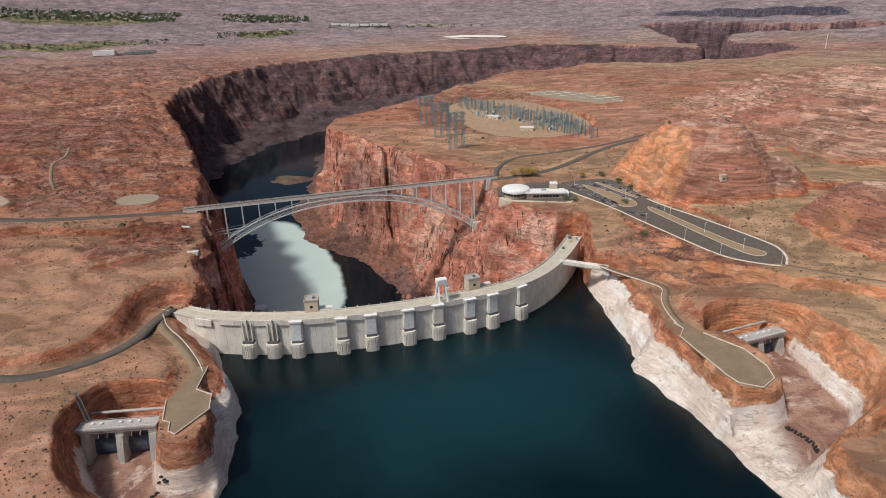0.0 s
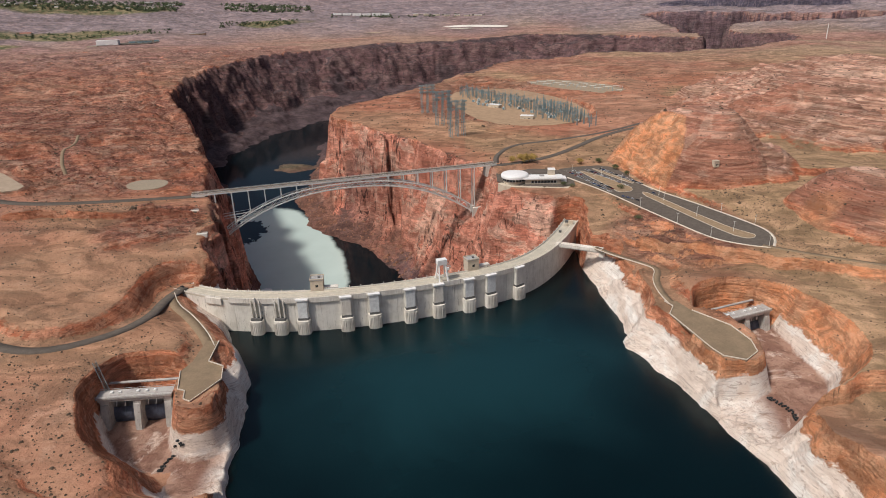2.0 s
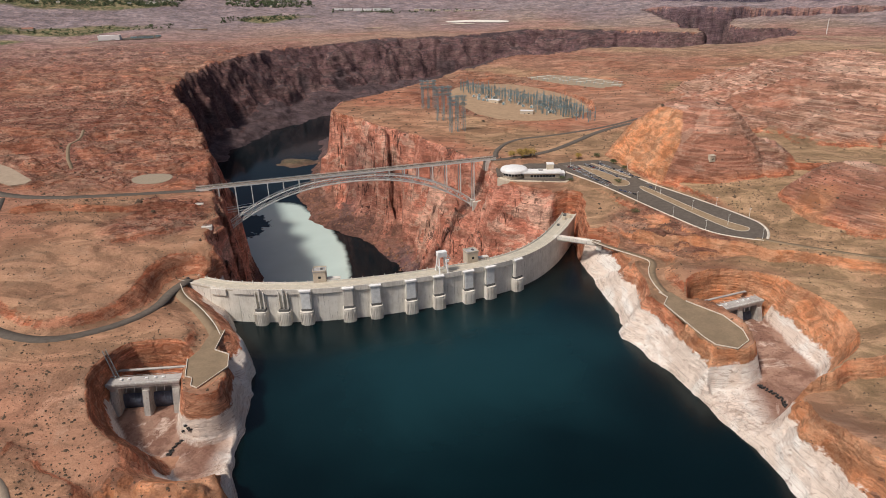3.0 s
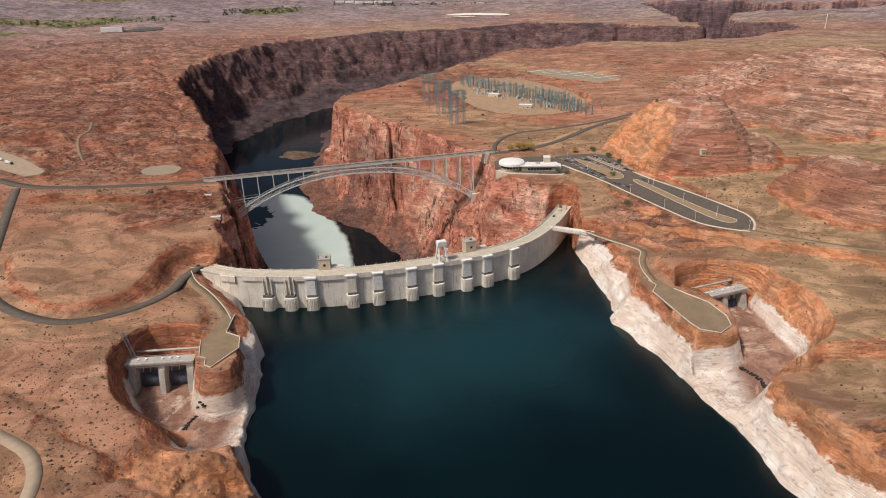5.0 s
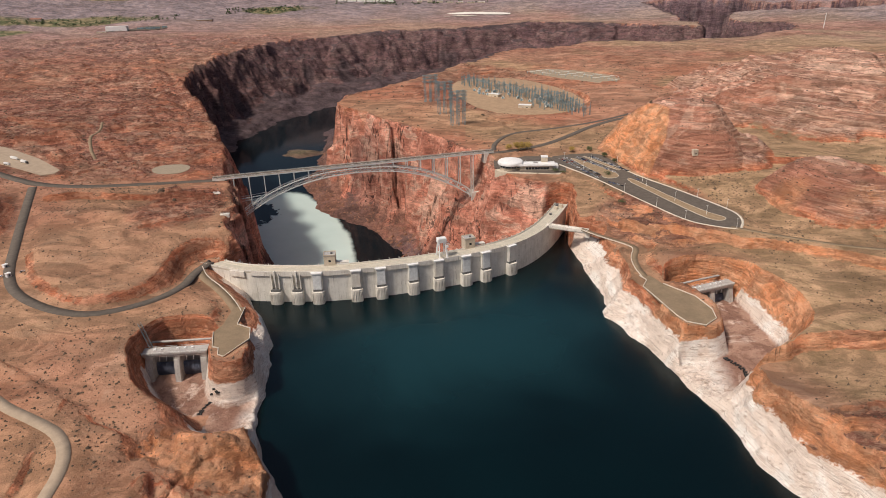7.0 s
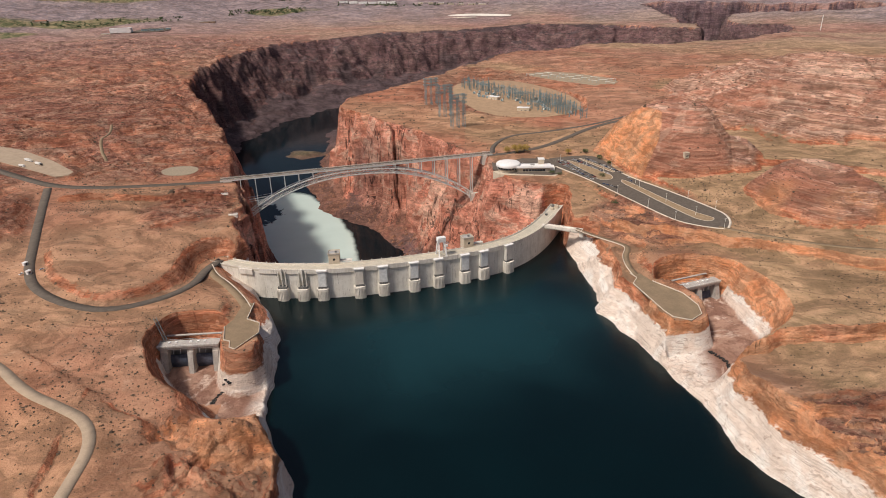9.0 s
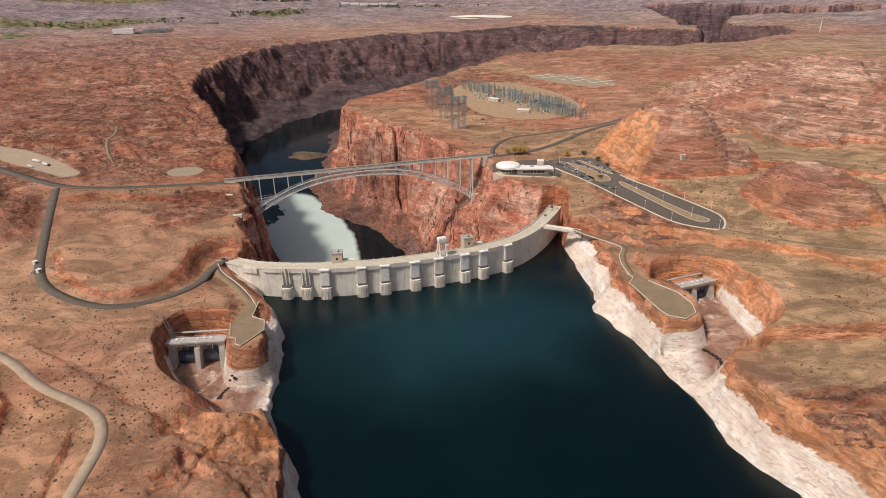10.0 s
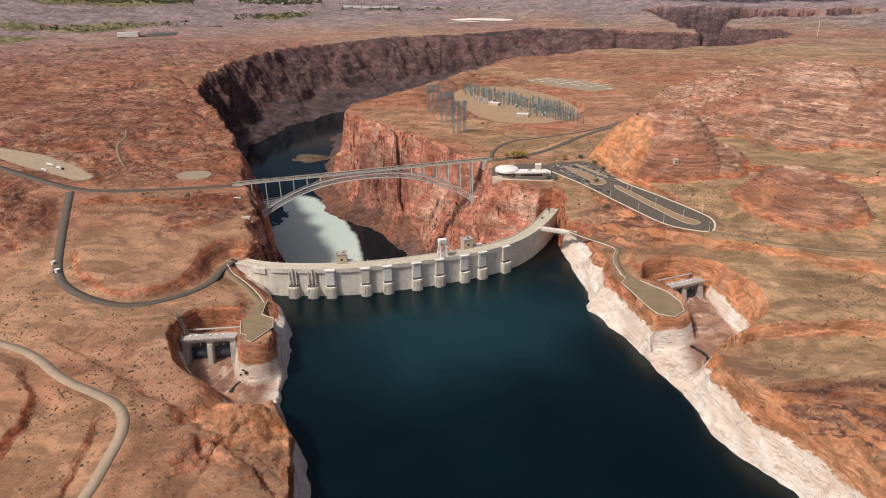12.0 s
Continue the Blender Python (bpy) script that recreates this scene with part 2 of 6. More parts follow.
def water_material(name, body, pale_patch=None):
    m, t, b = material(name, 0.08 if pale_patch else 0.24, 0, 0.12 if pale_patch else 0.5)
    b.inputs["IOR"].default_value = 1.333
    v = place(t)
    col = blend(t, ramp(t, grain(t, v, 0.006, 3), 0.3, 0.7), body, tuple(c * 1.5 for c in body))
    if not pale_patch:
        # paler teal in mid-lake: bright sky reflection painted into the water colour
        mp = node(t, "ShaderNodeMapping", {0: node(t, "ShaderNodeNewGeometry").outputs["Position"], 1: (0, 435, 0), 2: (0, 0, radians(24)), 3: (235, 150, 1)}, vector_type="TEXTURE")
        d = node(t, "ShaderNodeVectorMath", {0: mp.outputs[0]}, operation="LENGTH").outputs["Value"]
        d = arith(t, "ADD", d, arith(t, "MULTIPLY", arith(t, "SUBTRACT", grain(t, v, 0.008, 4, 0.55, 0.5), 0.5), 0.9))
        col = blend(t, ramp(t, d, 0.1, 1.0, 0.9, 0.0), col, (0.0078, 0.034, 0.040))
    if pale_patch:
        # an ellipse of pale green-white water with a slightly ragged edge
        x0, y0, rx, ry, turn, tint = pale_patch
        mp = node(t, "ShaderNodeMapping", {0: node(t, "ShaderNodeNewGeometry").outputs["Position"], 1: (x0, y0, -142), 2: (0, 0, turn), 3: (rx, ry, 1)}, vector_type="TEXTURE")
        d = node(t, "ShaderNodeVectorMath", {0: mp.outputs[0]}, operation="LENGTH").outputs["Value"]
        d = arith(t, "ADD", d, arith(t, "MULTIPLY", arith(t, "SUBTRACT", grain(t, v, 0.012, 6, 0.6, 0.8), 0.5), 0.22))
        # dark ragged gap at the upper left, painted for the reflections there
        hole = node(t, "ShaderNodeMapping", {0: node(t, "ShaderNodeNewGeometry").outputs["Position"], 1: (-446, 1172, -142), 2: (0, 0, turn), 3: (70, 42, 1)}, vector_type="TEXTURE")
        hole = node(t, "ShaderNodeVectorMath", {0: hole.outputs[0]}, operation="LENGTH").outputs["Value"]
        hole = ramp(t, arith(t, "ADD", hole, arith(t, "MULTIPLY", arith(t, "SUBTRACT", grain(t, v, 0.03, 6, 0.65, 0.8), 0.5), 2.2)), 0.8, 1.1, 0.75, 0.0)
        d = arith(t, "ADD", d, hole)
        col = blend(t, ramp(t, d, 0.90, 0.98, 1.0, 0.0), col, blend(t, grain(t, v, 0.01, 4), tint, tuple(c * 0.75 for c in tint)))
    rip = arith(t, "ADD", grain(t, v, 0.12, 4, 0.6), arith(t, "MULTIPLY", grain(t, v, 0.02, 2), 2.0))
    finish(t, b, col, rip, 0.12 if pale_patch else 0.16, 0.2 if pale_patch else 0.3)
    return m


def concrete_material(name, light=(0.74, 0.71, 0.635), dark=(0.59, 0.555, 0.48)):
    m, t, b = material(name, 0.85, 0, 0.25)
    v = place(t)
    run = grain(t, place(t, (0.5, 0.5, 0.03)), 1.0, 5, 0.6)
    mix = arith(t, "ADD", arith(t, "MULTIPLY", run, 0.35), arith(t, "MULTIPLY", grain(t, v, 0.08, 6, 0.65), 0.65))
    col = blend(t, ramp(t, mix, 0.36, 0.60), dark, light)
    col = blend(t, ramp(t, grain(t, place(t, (1.4, 1.4, 0.05)), 1.0, 3, 0.6), 0.62, 0.70, 0.0, 0.8), col, (0.17, 0.14, 0.12))
    finish(t, b, col, grain(t, v, 0.8, 4), 0.1, 0.3)
    return m


ROCK = rock_material()
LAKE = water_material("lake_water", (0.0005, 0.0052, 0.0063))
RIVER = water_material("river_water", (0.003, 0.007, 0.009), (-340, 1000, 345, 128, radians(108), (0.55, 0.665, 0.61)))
CONCRETE = concrete_material("concrete")
PALE_CONCRETE = concrete_material("pale_concrete", (0.74, 0.70, 0.62), (0.58, 0.535, 0.46))
ASPHALT = plain("asphalt", (0.125, 0.105, 0.086), 0.95, 0, 0.2, 0.2, 0.15)
OLD_ASPHALT = plain("sandy_asphalt", (0.235, 0.172, 0.108), 0.95, 0, 0.2, 0.08)
DIRT = plain("graded_dirt", (0.36, 0.28, 0.20), 0.95, 0, 0.15, 0.15)
STEEL = plain("painted_steel", (0.74, 0.75, 0.70), 0.5, 0.1, 0.15, 0.4)

# ---------------------------------------------------------------- the lie of the land


def hashed(i, j, seed):
    with np.errstate(over="ignore"):
        h = i.astype(np.uint32) * np.uint32(374761393) + j.astype(np.uint32) * np.uint32(668265263) + np.uint32(seed * 1013904223 & 0xFFFFFFFF)
        h = (h ^ (h >> np.uint32(13))) * np.uint32(1274126177)
        h ^= h >> np.uint32(16)
    return (h & np.uint32(0xFFFF)).astype(np.float32) / 32767.5 - 1


def vnoise(x, y, seed):
    xi, yi = np.floor(x), np.floor(y)
    u, v = (x - xi).astype(np.float32), (y - yi).astype(np.float32)
    u, v = u * u * (3 - 2 * u), v * v * (3 - 2 * v)
    i, j = xi.astype(np.int64), yi.astype(np.int64)
    a, b, c, d = hashed(i, j, seed), hashed(i + 1, j, seed), hashed(i, j + 1, seed), hashed(i + 1, j + 1, seed)
    return (a * (1 - u) + b * u) * (1 - v) + (c * (1 - u) + d * u) * v


def fbm(x, y, size, octaves, seed, keep=0.5):
    total, amp = 0, 1.0
    for k in range(octaves):
        total = total + amp * vnoise(x / size + 17.3 * k, y / size - 9.1 * k, seed + k)
        size, amp = size * 0.48, amp * keep
    return total


def ridges(x, y, size, seed, octaves=4):
    """Rounded humps with sharp creases between them, about nought on average."""
    total, amp = 0, 1.0
    for k in range(octaves):
        total = total + amp * (np.abs(fbm(x + 31 * k, y - 17 * k, size, 1, seed + 7 * k)) - 0.33)
        size, amp = size * 0.42, amp * 0.42
    return total


def rounded(points, times=2, closed=True):
    """Corner cutting: a smoother run of the same line."""
    p = np.array(points, float)
    for _ in range(times):
        q = np.roll(p, -1, 0) if closed else p[1:]
        o = p if closed else p[:-1]
        r = np.empty((2 * len(o), p.shape[1]))
        r[0::2], r[1::2] = 0.75 * o + 0.25 * q, 0.25 * o + 0.75 * q
        p = r if closed else np.vstack([p[:1], r, p[-1:]])
    return p


def blocks(x, y, size, seed):
    """Stone blocks in plan: a value for each cell of an uneven net."""
    x, y = x / size, y / size
    xi, yi = np.floor(x).astype(np.int64), np.floor(y).astype(np.int64)
    best, value = np.full(x.shape, 1e9, np.float32), np.zeros(x.shape, np.float32)
    for i in (-1, 0, 1):
        for j in (-1, 0, 1):
            u, w = xi + i, yi + j
            d = (u + 0.5 + 0.42 * hashed(u, w, seed) - x) ** 2 + (w + 0.5 + 0.42 * hashed(u, w, seed + 1) - y) ** 2
            near = d < best
            best, value = np.where(near, d, best), np.where(near, hashed(u, w, seed + 2), value)
    return value


def inside_by(x, y, poly, reach=400.0):
    """Metres inside a closed line (outside: minus), to the reach at most."""
    out = np.full(x.shape, -reach)
    near = (x > poly[:, 0].min() - reach) & (x < poly[:, 0].max() + reach) & (y > poly[:, 1].min() - reach) & (y < poly[:, 1].max() + reach)
    px, py = x[near], y[near]
    best, odd = np.full(px.shape, reach * reach), np.zeros(px.shape, bool)
    for (ax, ay), (bx, by) in zip(poly[:, :2], np.roll(poly[:, :2], -1, 0)):
        dx, dy = bx - ax, by - ay
        t = np.clip(((px - ax) * dx + (py - ay) * dy) / (dx * dx + dy * dy + 1e-9), 0, 1)
        best = np.minimum(best, (px - ax - t * dx) ** 2 + (py - ay - t * dy) ** 2)
        if ay != by:
            odd ^= ((ay > py) != (by > py)) & (px < dx * (py - ay) / dy + ax)
    out[near] = np.sqrt(best) * np.where(odd, 1, -1)
    return out


def beside(x, y, line, reach=60.0, sided=False):
    """Distance from an open line of x, y, z, and the line's height at the nearest place, or the side (left: 1) on which the place lies."""
    dist, lift = np.full(x.shape, reach), np.zeros(x.shape)
    near = (x > line[:, 0].min() - reach) & (x < line[:, 0].max() + reach) & (y > line[:, 1].min() - reach) & (y < line[:, 1].max() + reach)
    px, py = x[near], y[near]
    best, z = np.full(px.shape, reach * reach), np.zeros(px.shape)
    for a, b in zip(line[:-1], line[1:]):
        dx, dy = b[0] - a[0], b[1] - a[1]
        t = np.clip(((px - a[0]) * dx + (py - a[1]) * dy) / (dx * dx + dy * dy + 1e-9), 0, 1)
        d = (px - a[0] - t * dx) ** 2 + (py - a[1] - t * dy) ** 2
        hit = d < best
        best[hit] = d[hit]
        z[hit] = np.sign(dx * (py - a[1]) - dy * (px - a[0]))[hit] if sided else (a[2] + t * (b[2] - a[2]))[hit]
    dist[near], lift[near] = np.sqrt(best), z
    return dist, lift


def smooth(x, a, b):
    t = np.clip((x - a) / (b - a), 0, 1)
    return t * t * (3 - 2 * t)


# Shores of the lake (level 0), of the river below the dam (level -142) and the edges of the gorge.
LAKE_SHORE = rounded([(-300, -900), (-170, -400), (-100, -60), (-96, 100), (-106, 190), (-113, 214), (-129, 250), (-150, 280), (-165, 308), (-167, 336), (-174, 389), (-200, 462), (-238, 520),
                      (-262, 560), (-200, 590), (-60, 600), (20, 640), (90, 720), (128, 760), (146, 745), (137, 700), (136, 655), (143, 568), (152, 512), (140, 486), (152, 466), (171, 432), (182, 400), (189, 364), (201, 332), (205, 296),
                      (214, 267), (222, 250), (236, 231), (250, 202), (285, 100), (340, -60), (450, -400), (520, -900)], 1)
RIVER_SHORE = rounded([(-180, 560), (-235, 640), (-285, 800), (-332, 895), (-366, 958), (-440, 1085), (-468, 1140), (-520, 1300), (-600, 1480), (-668, 1610), (-690, 1800), (-660, 2000), (-590, 2200), (-420, 2450), (-120, 2750),
                       (250, 2880), (640, 2850), (940, 2860), (1150, 2980), (1215, 3260), (1225, 3560), (1225, 3745), (1500, 3675), (2050, 3420), (2045, 3410), (1490, 3655), (1255, 3725), (1255, 3560), (1245, 3260), (1260, 3060), (1320, 2960), (1180, 2840), (960, 2720), (620, 2760), (260, 2740),
                       (-60, 2580), (-300, 2300), (-410, 2050), (-440, 1840), (-420, 1700), (-385, 1600), (-395, 1450), (-372, 1300), (-294, 1178), (-238, 1117), (-191, 1088), (-129, 986), (-98, 905), (-40, 760), (10, 690), (-60, 590)], 1)
GORGE_EDGE = rounded([(-180, 530), (-236, 532), (-256, 556), (-278, 615), (-303, 685), (-332, 758), (-388, 890), (-440, 1010), (-515, 1160), (-640, 1400), (-765, 1630), (-830, 1850), (-885, 2250), (-790, 2700), (-560, 2950),
                      (-317, 3141), (3, 3284), (231, 3399), (519, 3425), (800, 3300), (1000, 3180), (1105, 3080), (1130, 3300), (1100, 3537), (1010, 3800), (980, 3880), (1193, 3868), (1443, 3755), (1689, 3628), (2109, 3449), (2063, 3364), (1537, 3525), (1433, 3568), (1345, 3500), (1340, 3330), (1420, 3260), (1530, 3200), (1480, 2950), (1316, 2731), (1100, 2560),
                      (958, 2536), (594, 2511), (366, 2396), (92, 2151), (-32, 1880), (-130, 1690), (-215, 1520), (-268, 1400), (-278, 1310), (-225, 1240), (-120, 1130), (-52, 1020), (12, 908), (38, 868),
                      (40, 808), (76, 764), (114, 756), (138, 732), (152, 712), (110, 640), (20, 560)], 1)
# Rock pits before the two spillway gates: the edge at the top and the edge of the floor.
WEST_RIM = rounded([(-279, 362), (-277, 378), (-276, 392), (-265, 405), (-235, 410), (-222, 404), (-214, 393), (-219, 382), (-213, 364), (-205, 346), (-198, 336), (-189, 331), (-180, 333), (-174, 342), (-166, 346), (-140, 345), (-136, 300), (-150, 284),
                    (-164, 276), (-176, 271), (-187, 274), (-195, 280), (-207, 283), (-224, 284), (-240, 294), (-254, 308), (-270, 334)], 1)
WEST_FLOOR = rounded([(-270, 362), (-269, 396), (-262, 400), (-236, 402), (-226, 396), (-222, 380), (-219, 354), (-210, 336), (-192, 323), (-177, 328), (-169, 338), (-143, 337), (-143, 302), (-162, 291), (-176, 285), (-193, 291), (-208, 308), (-229, 318), (-252, 334)], 1)
EAST_RIM = rounded([(200, 488), (203, 500), (207, 512), (221, 524), (250, 533), (282, 516), (296, 478), (310, 444), (306, 407), (288, 377), (273, 363), (259, 354), (236, 342), (224, 334), (213, 326), (200, 324), (183, 345), (186, 388), (196, 402), (204, 402),
                    (219, 402), (231, 410), (235, 430), (230, 456), (212, 482)], 1)
EAST_FLOOR = rounded([(212, 490), (213, 505), (224, 515), (244, 522), (266, 512), (277, 500), (277, 476), (277, 443), (281, 416), (278, 398), (267, 383), (246, 368), (232, 357), (218, 348), (202, 343), (188, 356), (191, 392), (202, 394), (219, 394), (236, 402), (242, 418), (242, 450), (223, 478)], 1)
# Paved and graded ground: edge lines with their level.
WEST_PAD = np.array([(-217, 436), (-206, 436), (-203, 404), (-189, 397), (-184, 379), (-197, 351), (-203, 354), (-206, 364), (-212, 366), (-220, 390), (-216, 404)], float)
EAST_PAD = np.array([(179, 500), (184, 490), (177, 476), (193, 418), (198, 407), (213, 401), (226, 413), (228, 430), (221, 455), (198, 482), (190, 500)], float)
PARKING = rounded([(139, 832), (128, 872), (158, 884), (205, 893), (222, 850), (230, 793), (244, 761), (269, 720), (294, 673), (311, 638), (318, 618), (315, 594), (303, 572), (277, 581), (253, 598), (231, 644), (206, 699), (178, 764)], 1)
FORECOURT = np.array([(44, 822), (62, 802), (128, 790), (146, 800), (150, 860), (128, 880), (60, 885), (44, 860)], float)
PULLOUT = np.array([(-830, 900), (-700, 842), (-606, 775), (-540, 716), (-538, 700), (-552, 694), (-690, 775), (-830, 868)], float)
SWITCHYARD = rounded([(-40, 1540), (-20, 1650), (100, 1690), (200, 1570), (262, 1390), (245, 1240), (140, 1185), (40, 1230), (-20, 1400)], 1)
FAR_YARD = rounded([(150, 1760), (260, 1810), (410, 1630), (350, 1510), (250, 1620)], 1)
# Roads: x, y, z along the middle.
HIGHWAY_WEST = rounded([(-1300, 1120, 88), (-900, 880, 92), (-711, 759, 92), (-622, 705, 91), (-545, 668, 86), (-490, 676, 80), (-426, 707, 73), (-377, 742, 65), (-333, 760, 62)], 2, False)
HIGHWAY_EAST = rounded([(36, 880, 64), (70, 896, 62), (130, 940, 60), (180, 1000, 61), (222, 1055, 63), (290, 1112, 66), (350, 1125, 68), (430, 1120, 70)], 2, False)
GATE_ROAD = rounded([(-545, 662, 85), (-505, 575, 73), (-470, 505, 66), (-446, 458, 62), (-418, 423, 58), (-370, 398, 54), (-330, 395, 50), (-292, 428, 46), (-279, 470, 41), (-285, 510, 37), (-279, 540, 36)], 2, False)
SPUR_ROAD = rounded([(-286, 524, 36.5), (-272, 500, 36), (-250, 479, 36), (-224, 447, 36), (-211, 426, 36)], 2, False)
DIRT_ROAD = rounded([(-640, 400, 58), (-480, 340, 54), (-420, 324, 51), (-378, 307, 50.5), (-329, 269, 50), (-290, 251, 50), (-262, 236, 50), (-245, 210, 49), (-241, 174, 48), (-238, 143, 47), (-243, 60, 46), (-260, -100, 46)], 2, False)
EAST_ROAD = rounded([(142, 632, 36), (158, 612, 36), (186, 584, 36.5), (194, 570, 37), (184, 546, 37), (182, 520, 37), (185, 496, 37)], 2, False)
RIM_ROAD = rounded([(296, 578, 59), (318, 560, 60), (350, 541, 60), (400, 513, 61), (465, 500, 62), (600, 490, 66), (800, 480, 70)], 2, False)
YARD_ROAD = rounded([(46, 905, 61), (48, 960, 59), (80, 1040, 57), (150, 1068, 56), (250, 1110, 60), (330, 1170, 64)], 2, False)
ROADS = [(HIGHWAY_WEST, 6.5), (HIGHWAY_EAST, 6.0), (GATE_ROAD, 5.5), (SPUR_ROAD, 4.5), (DIRT_ROAD, 4.2), (EAST_ROAD, 3.5), (RIM_ROAD, 3.0), (YARD_ROAD, 4.5)]
GRAVEL_PAD = rounded([(-450, 778), (-440, 800), (-405, 802), (-390, 780), (-396, 755), (-430, 752)], 2)
YARDS = [(GRAVEL_PAD, 73), (WEST_PAD, 36), (EAST_PAD, 37), (PARKING, 59), (FORECOURT, 57.5), (PULLOUT, 91), (SWITCHYARD, 56), (FAR_YARD, 60)]
# Low cliffs in the open ground: the upper side lies to the left of the line; metres of drop.
SCARPS = [(rounded([(208, 604), (221, 590), (264, 572), (320, 540), (374, 514), (449, 466), (570, 420)], 2, False), 11.0), (rounded([(258, 350), (290, 353), (330, 360), (384, 350), (460, 340), (560, 350)], 2, False), 13.0),
          (rounded([(-505, 632), (-440, 648), (-375, 655), (-335, 668)], 2, False), 8.0), (rounded([(-432, 464), (-409, 434), (-369, 408), (-330, 405), (-298, 435), (-285, 477)], 2, False), 9.0, 8.0),
          (rounded([(-340, 308), (-270, 266), (-225, 243), (-190, 218), (-150, 185)], 2, False), -3.5), (rounded([(-248, 90), (-258, 150), (-268, 200), (-276, 236)], 2, False), 5.0), (rounded([(-318, 170), (-338, 250), (-372, 290)], 2, False), 6.0),
          (rounded([(230, 250), (262, 262), (300, 258), (350, 268), (420, 250)], 2, False), 9.0), (rounded([(-700, 880), (-560, 860), (-470, 830), (-400, 840)], 2, False), 8.0), (rounded([(-800, 1010), (-640, 980), (-520, 1010), (-450, 990)], 2, False), 10.0),
          (rounded([(420, 800), (520, 790), (640, 740), (800, 720)], 2, False), 9.0), (rounded([(-900, 620), (-700, 610), (-580, 560), (-540, 520)], 2, False), 7.0)]
# Spot heights of the open ground on the two banks.
WEST_SPOTS = [(-110, 120, 30), (-150, 220, 34), (-200, 240, 44), (-200, 420, 40), (-250, 250, 51), (-320, 340, 49), (-300, 150, 46), (-310, 440, 56), (-258, 498, 38), (-236, 470, 37), (-380, 500, 74), (-420, 580, 82), (-340, 600, 66), (-430, 430, 62), (-620, 500, 72),
              (-540, 660, 86), (-620, 780, 92), (-340, 740, 62), (-420, 850, 74), (-600, 1100, 84), (-900, 900, 90), (-420, 200, 58), (-500, 340, 60)]
EAST_SPOTS = [(150, 640, 36), (180, 590, 38), (185, 500, 37), (215, 420, 37), (190, 660, 50), (235, 590, 52), (230, 540, 55), (300, 560, 58), (340, 470, 56), (310, 380, 52), (420, 420, 56), (270, 320, 44), (250, 250, 40), (320, 250, 46), (330, 160, 46), (270, 130, 34),
              (440, 300, 60), (520, 500, 66), (300, 720, 66), (307, 758, 72), (100, 800, 57), (60, 900, 60), (130, 1050, 56), (0, 1000, 56), (-150, 1300, 58), (100, 1300, 56), (400, 1300, 66), (420, 760, 72)]
# Hills: x, y, two radii, turn in degrees, height over the ground, sharpness of the foot.
HILLS = [(322, 862, 120, 122, 0, 90, 2.0), (372, 830, 72, 74, -20, 34, 1.7), (446, 652, 80, 88, 0, 43, 2.3), (750, 1290, 330, 400, -25, 99, 1.5), (600, 1170, 190, 120, 30, 36, 1.5), (1060, 960, 330, 230, 0, 42, 1.7), (700, 700, 160, 120, 20, 26, 1.6),
         (-950, 1250, 330, 260, 20, 24, 1.4), (-760, 1050, 200, 140, 10, 14, 1.5), (-600, 920, 150, 90, -10, 10, 1.5), (-700, 480, 160, 120, 0, 14, 1.5), (600, 330, 180, 160, 0, 26, 1.6)]


FAR_CLIFF = rounded([(1130, 3985), (1324, 3915), (1615, 3780), (1910, 3655), (2170, 3552)], 2, False)
TOWN_GREENS = [(-2060, 3370, 420, 85, 24), (-1190, 3840, 240, 50, 16), (-2080, 3760, 480, 60, 21), (-2300, 3060, 260, 60, 30)]


# Where bare humped rock shows through the sand: x, y and two radii.
BARE = [(-560, 1000, 330, 330, 1), (-900, 1500, 420, 500, 1), (-350, 640, 60, 90, 1), (-150, 200, 80, 110, 0.2), (300, 235, 80, 45, 0.9), (740, 1270, 330, 330, 0.8), (-480, 180, 90, 120, 0.3), (-1400, 2300, 1000, 900, 0.75), (500, 2100, 700, 350, 0.3),
        (40, 1600, 160, 420, 0.6), (240, 640, 70, 90, 0.8), (-640, 560, 120, 120, 0.9), (-700, 700, 120, 100, 0.8), (-1300, 1200, 400, 300, 0.9), (300, 150, 60, 50, 0.9)]


# Smooth sandy ground: x, y and two radii.
SANDY = [(-430, 540, 150, 140), (-340, 350, 150, 90), (-330, 150, 110, 130), (-250, 215, 60, 60), (330, 690, 70, 100), (130, 1000, 160, 90)]


def sandy(x, y):
    m, ragged = 0.0, 0.2 * fbm(x, y, 90, 3, 91)
    for bx, by, ba, bb in SANDY:
        m = np.maximum(m, 1 - smooth(np.hypot((x - bx) / ba, (y - by) / bb) + ragged, 0.7, 1.05))
    return m + 0 * x


def bare_rock(x, y):
    m, ragged = 0.0, 0.3 * fbm(x, y, 130, 3, 81)
    for bx, by, ba, bb, much in BARE:
        m = np.maximum(m, much * (1 - smooth(np.hypot((x - bx) / ba, (y - by) / bb) + ragged, 0.65, 1.05)))
    return m + 0 * x


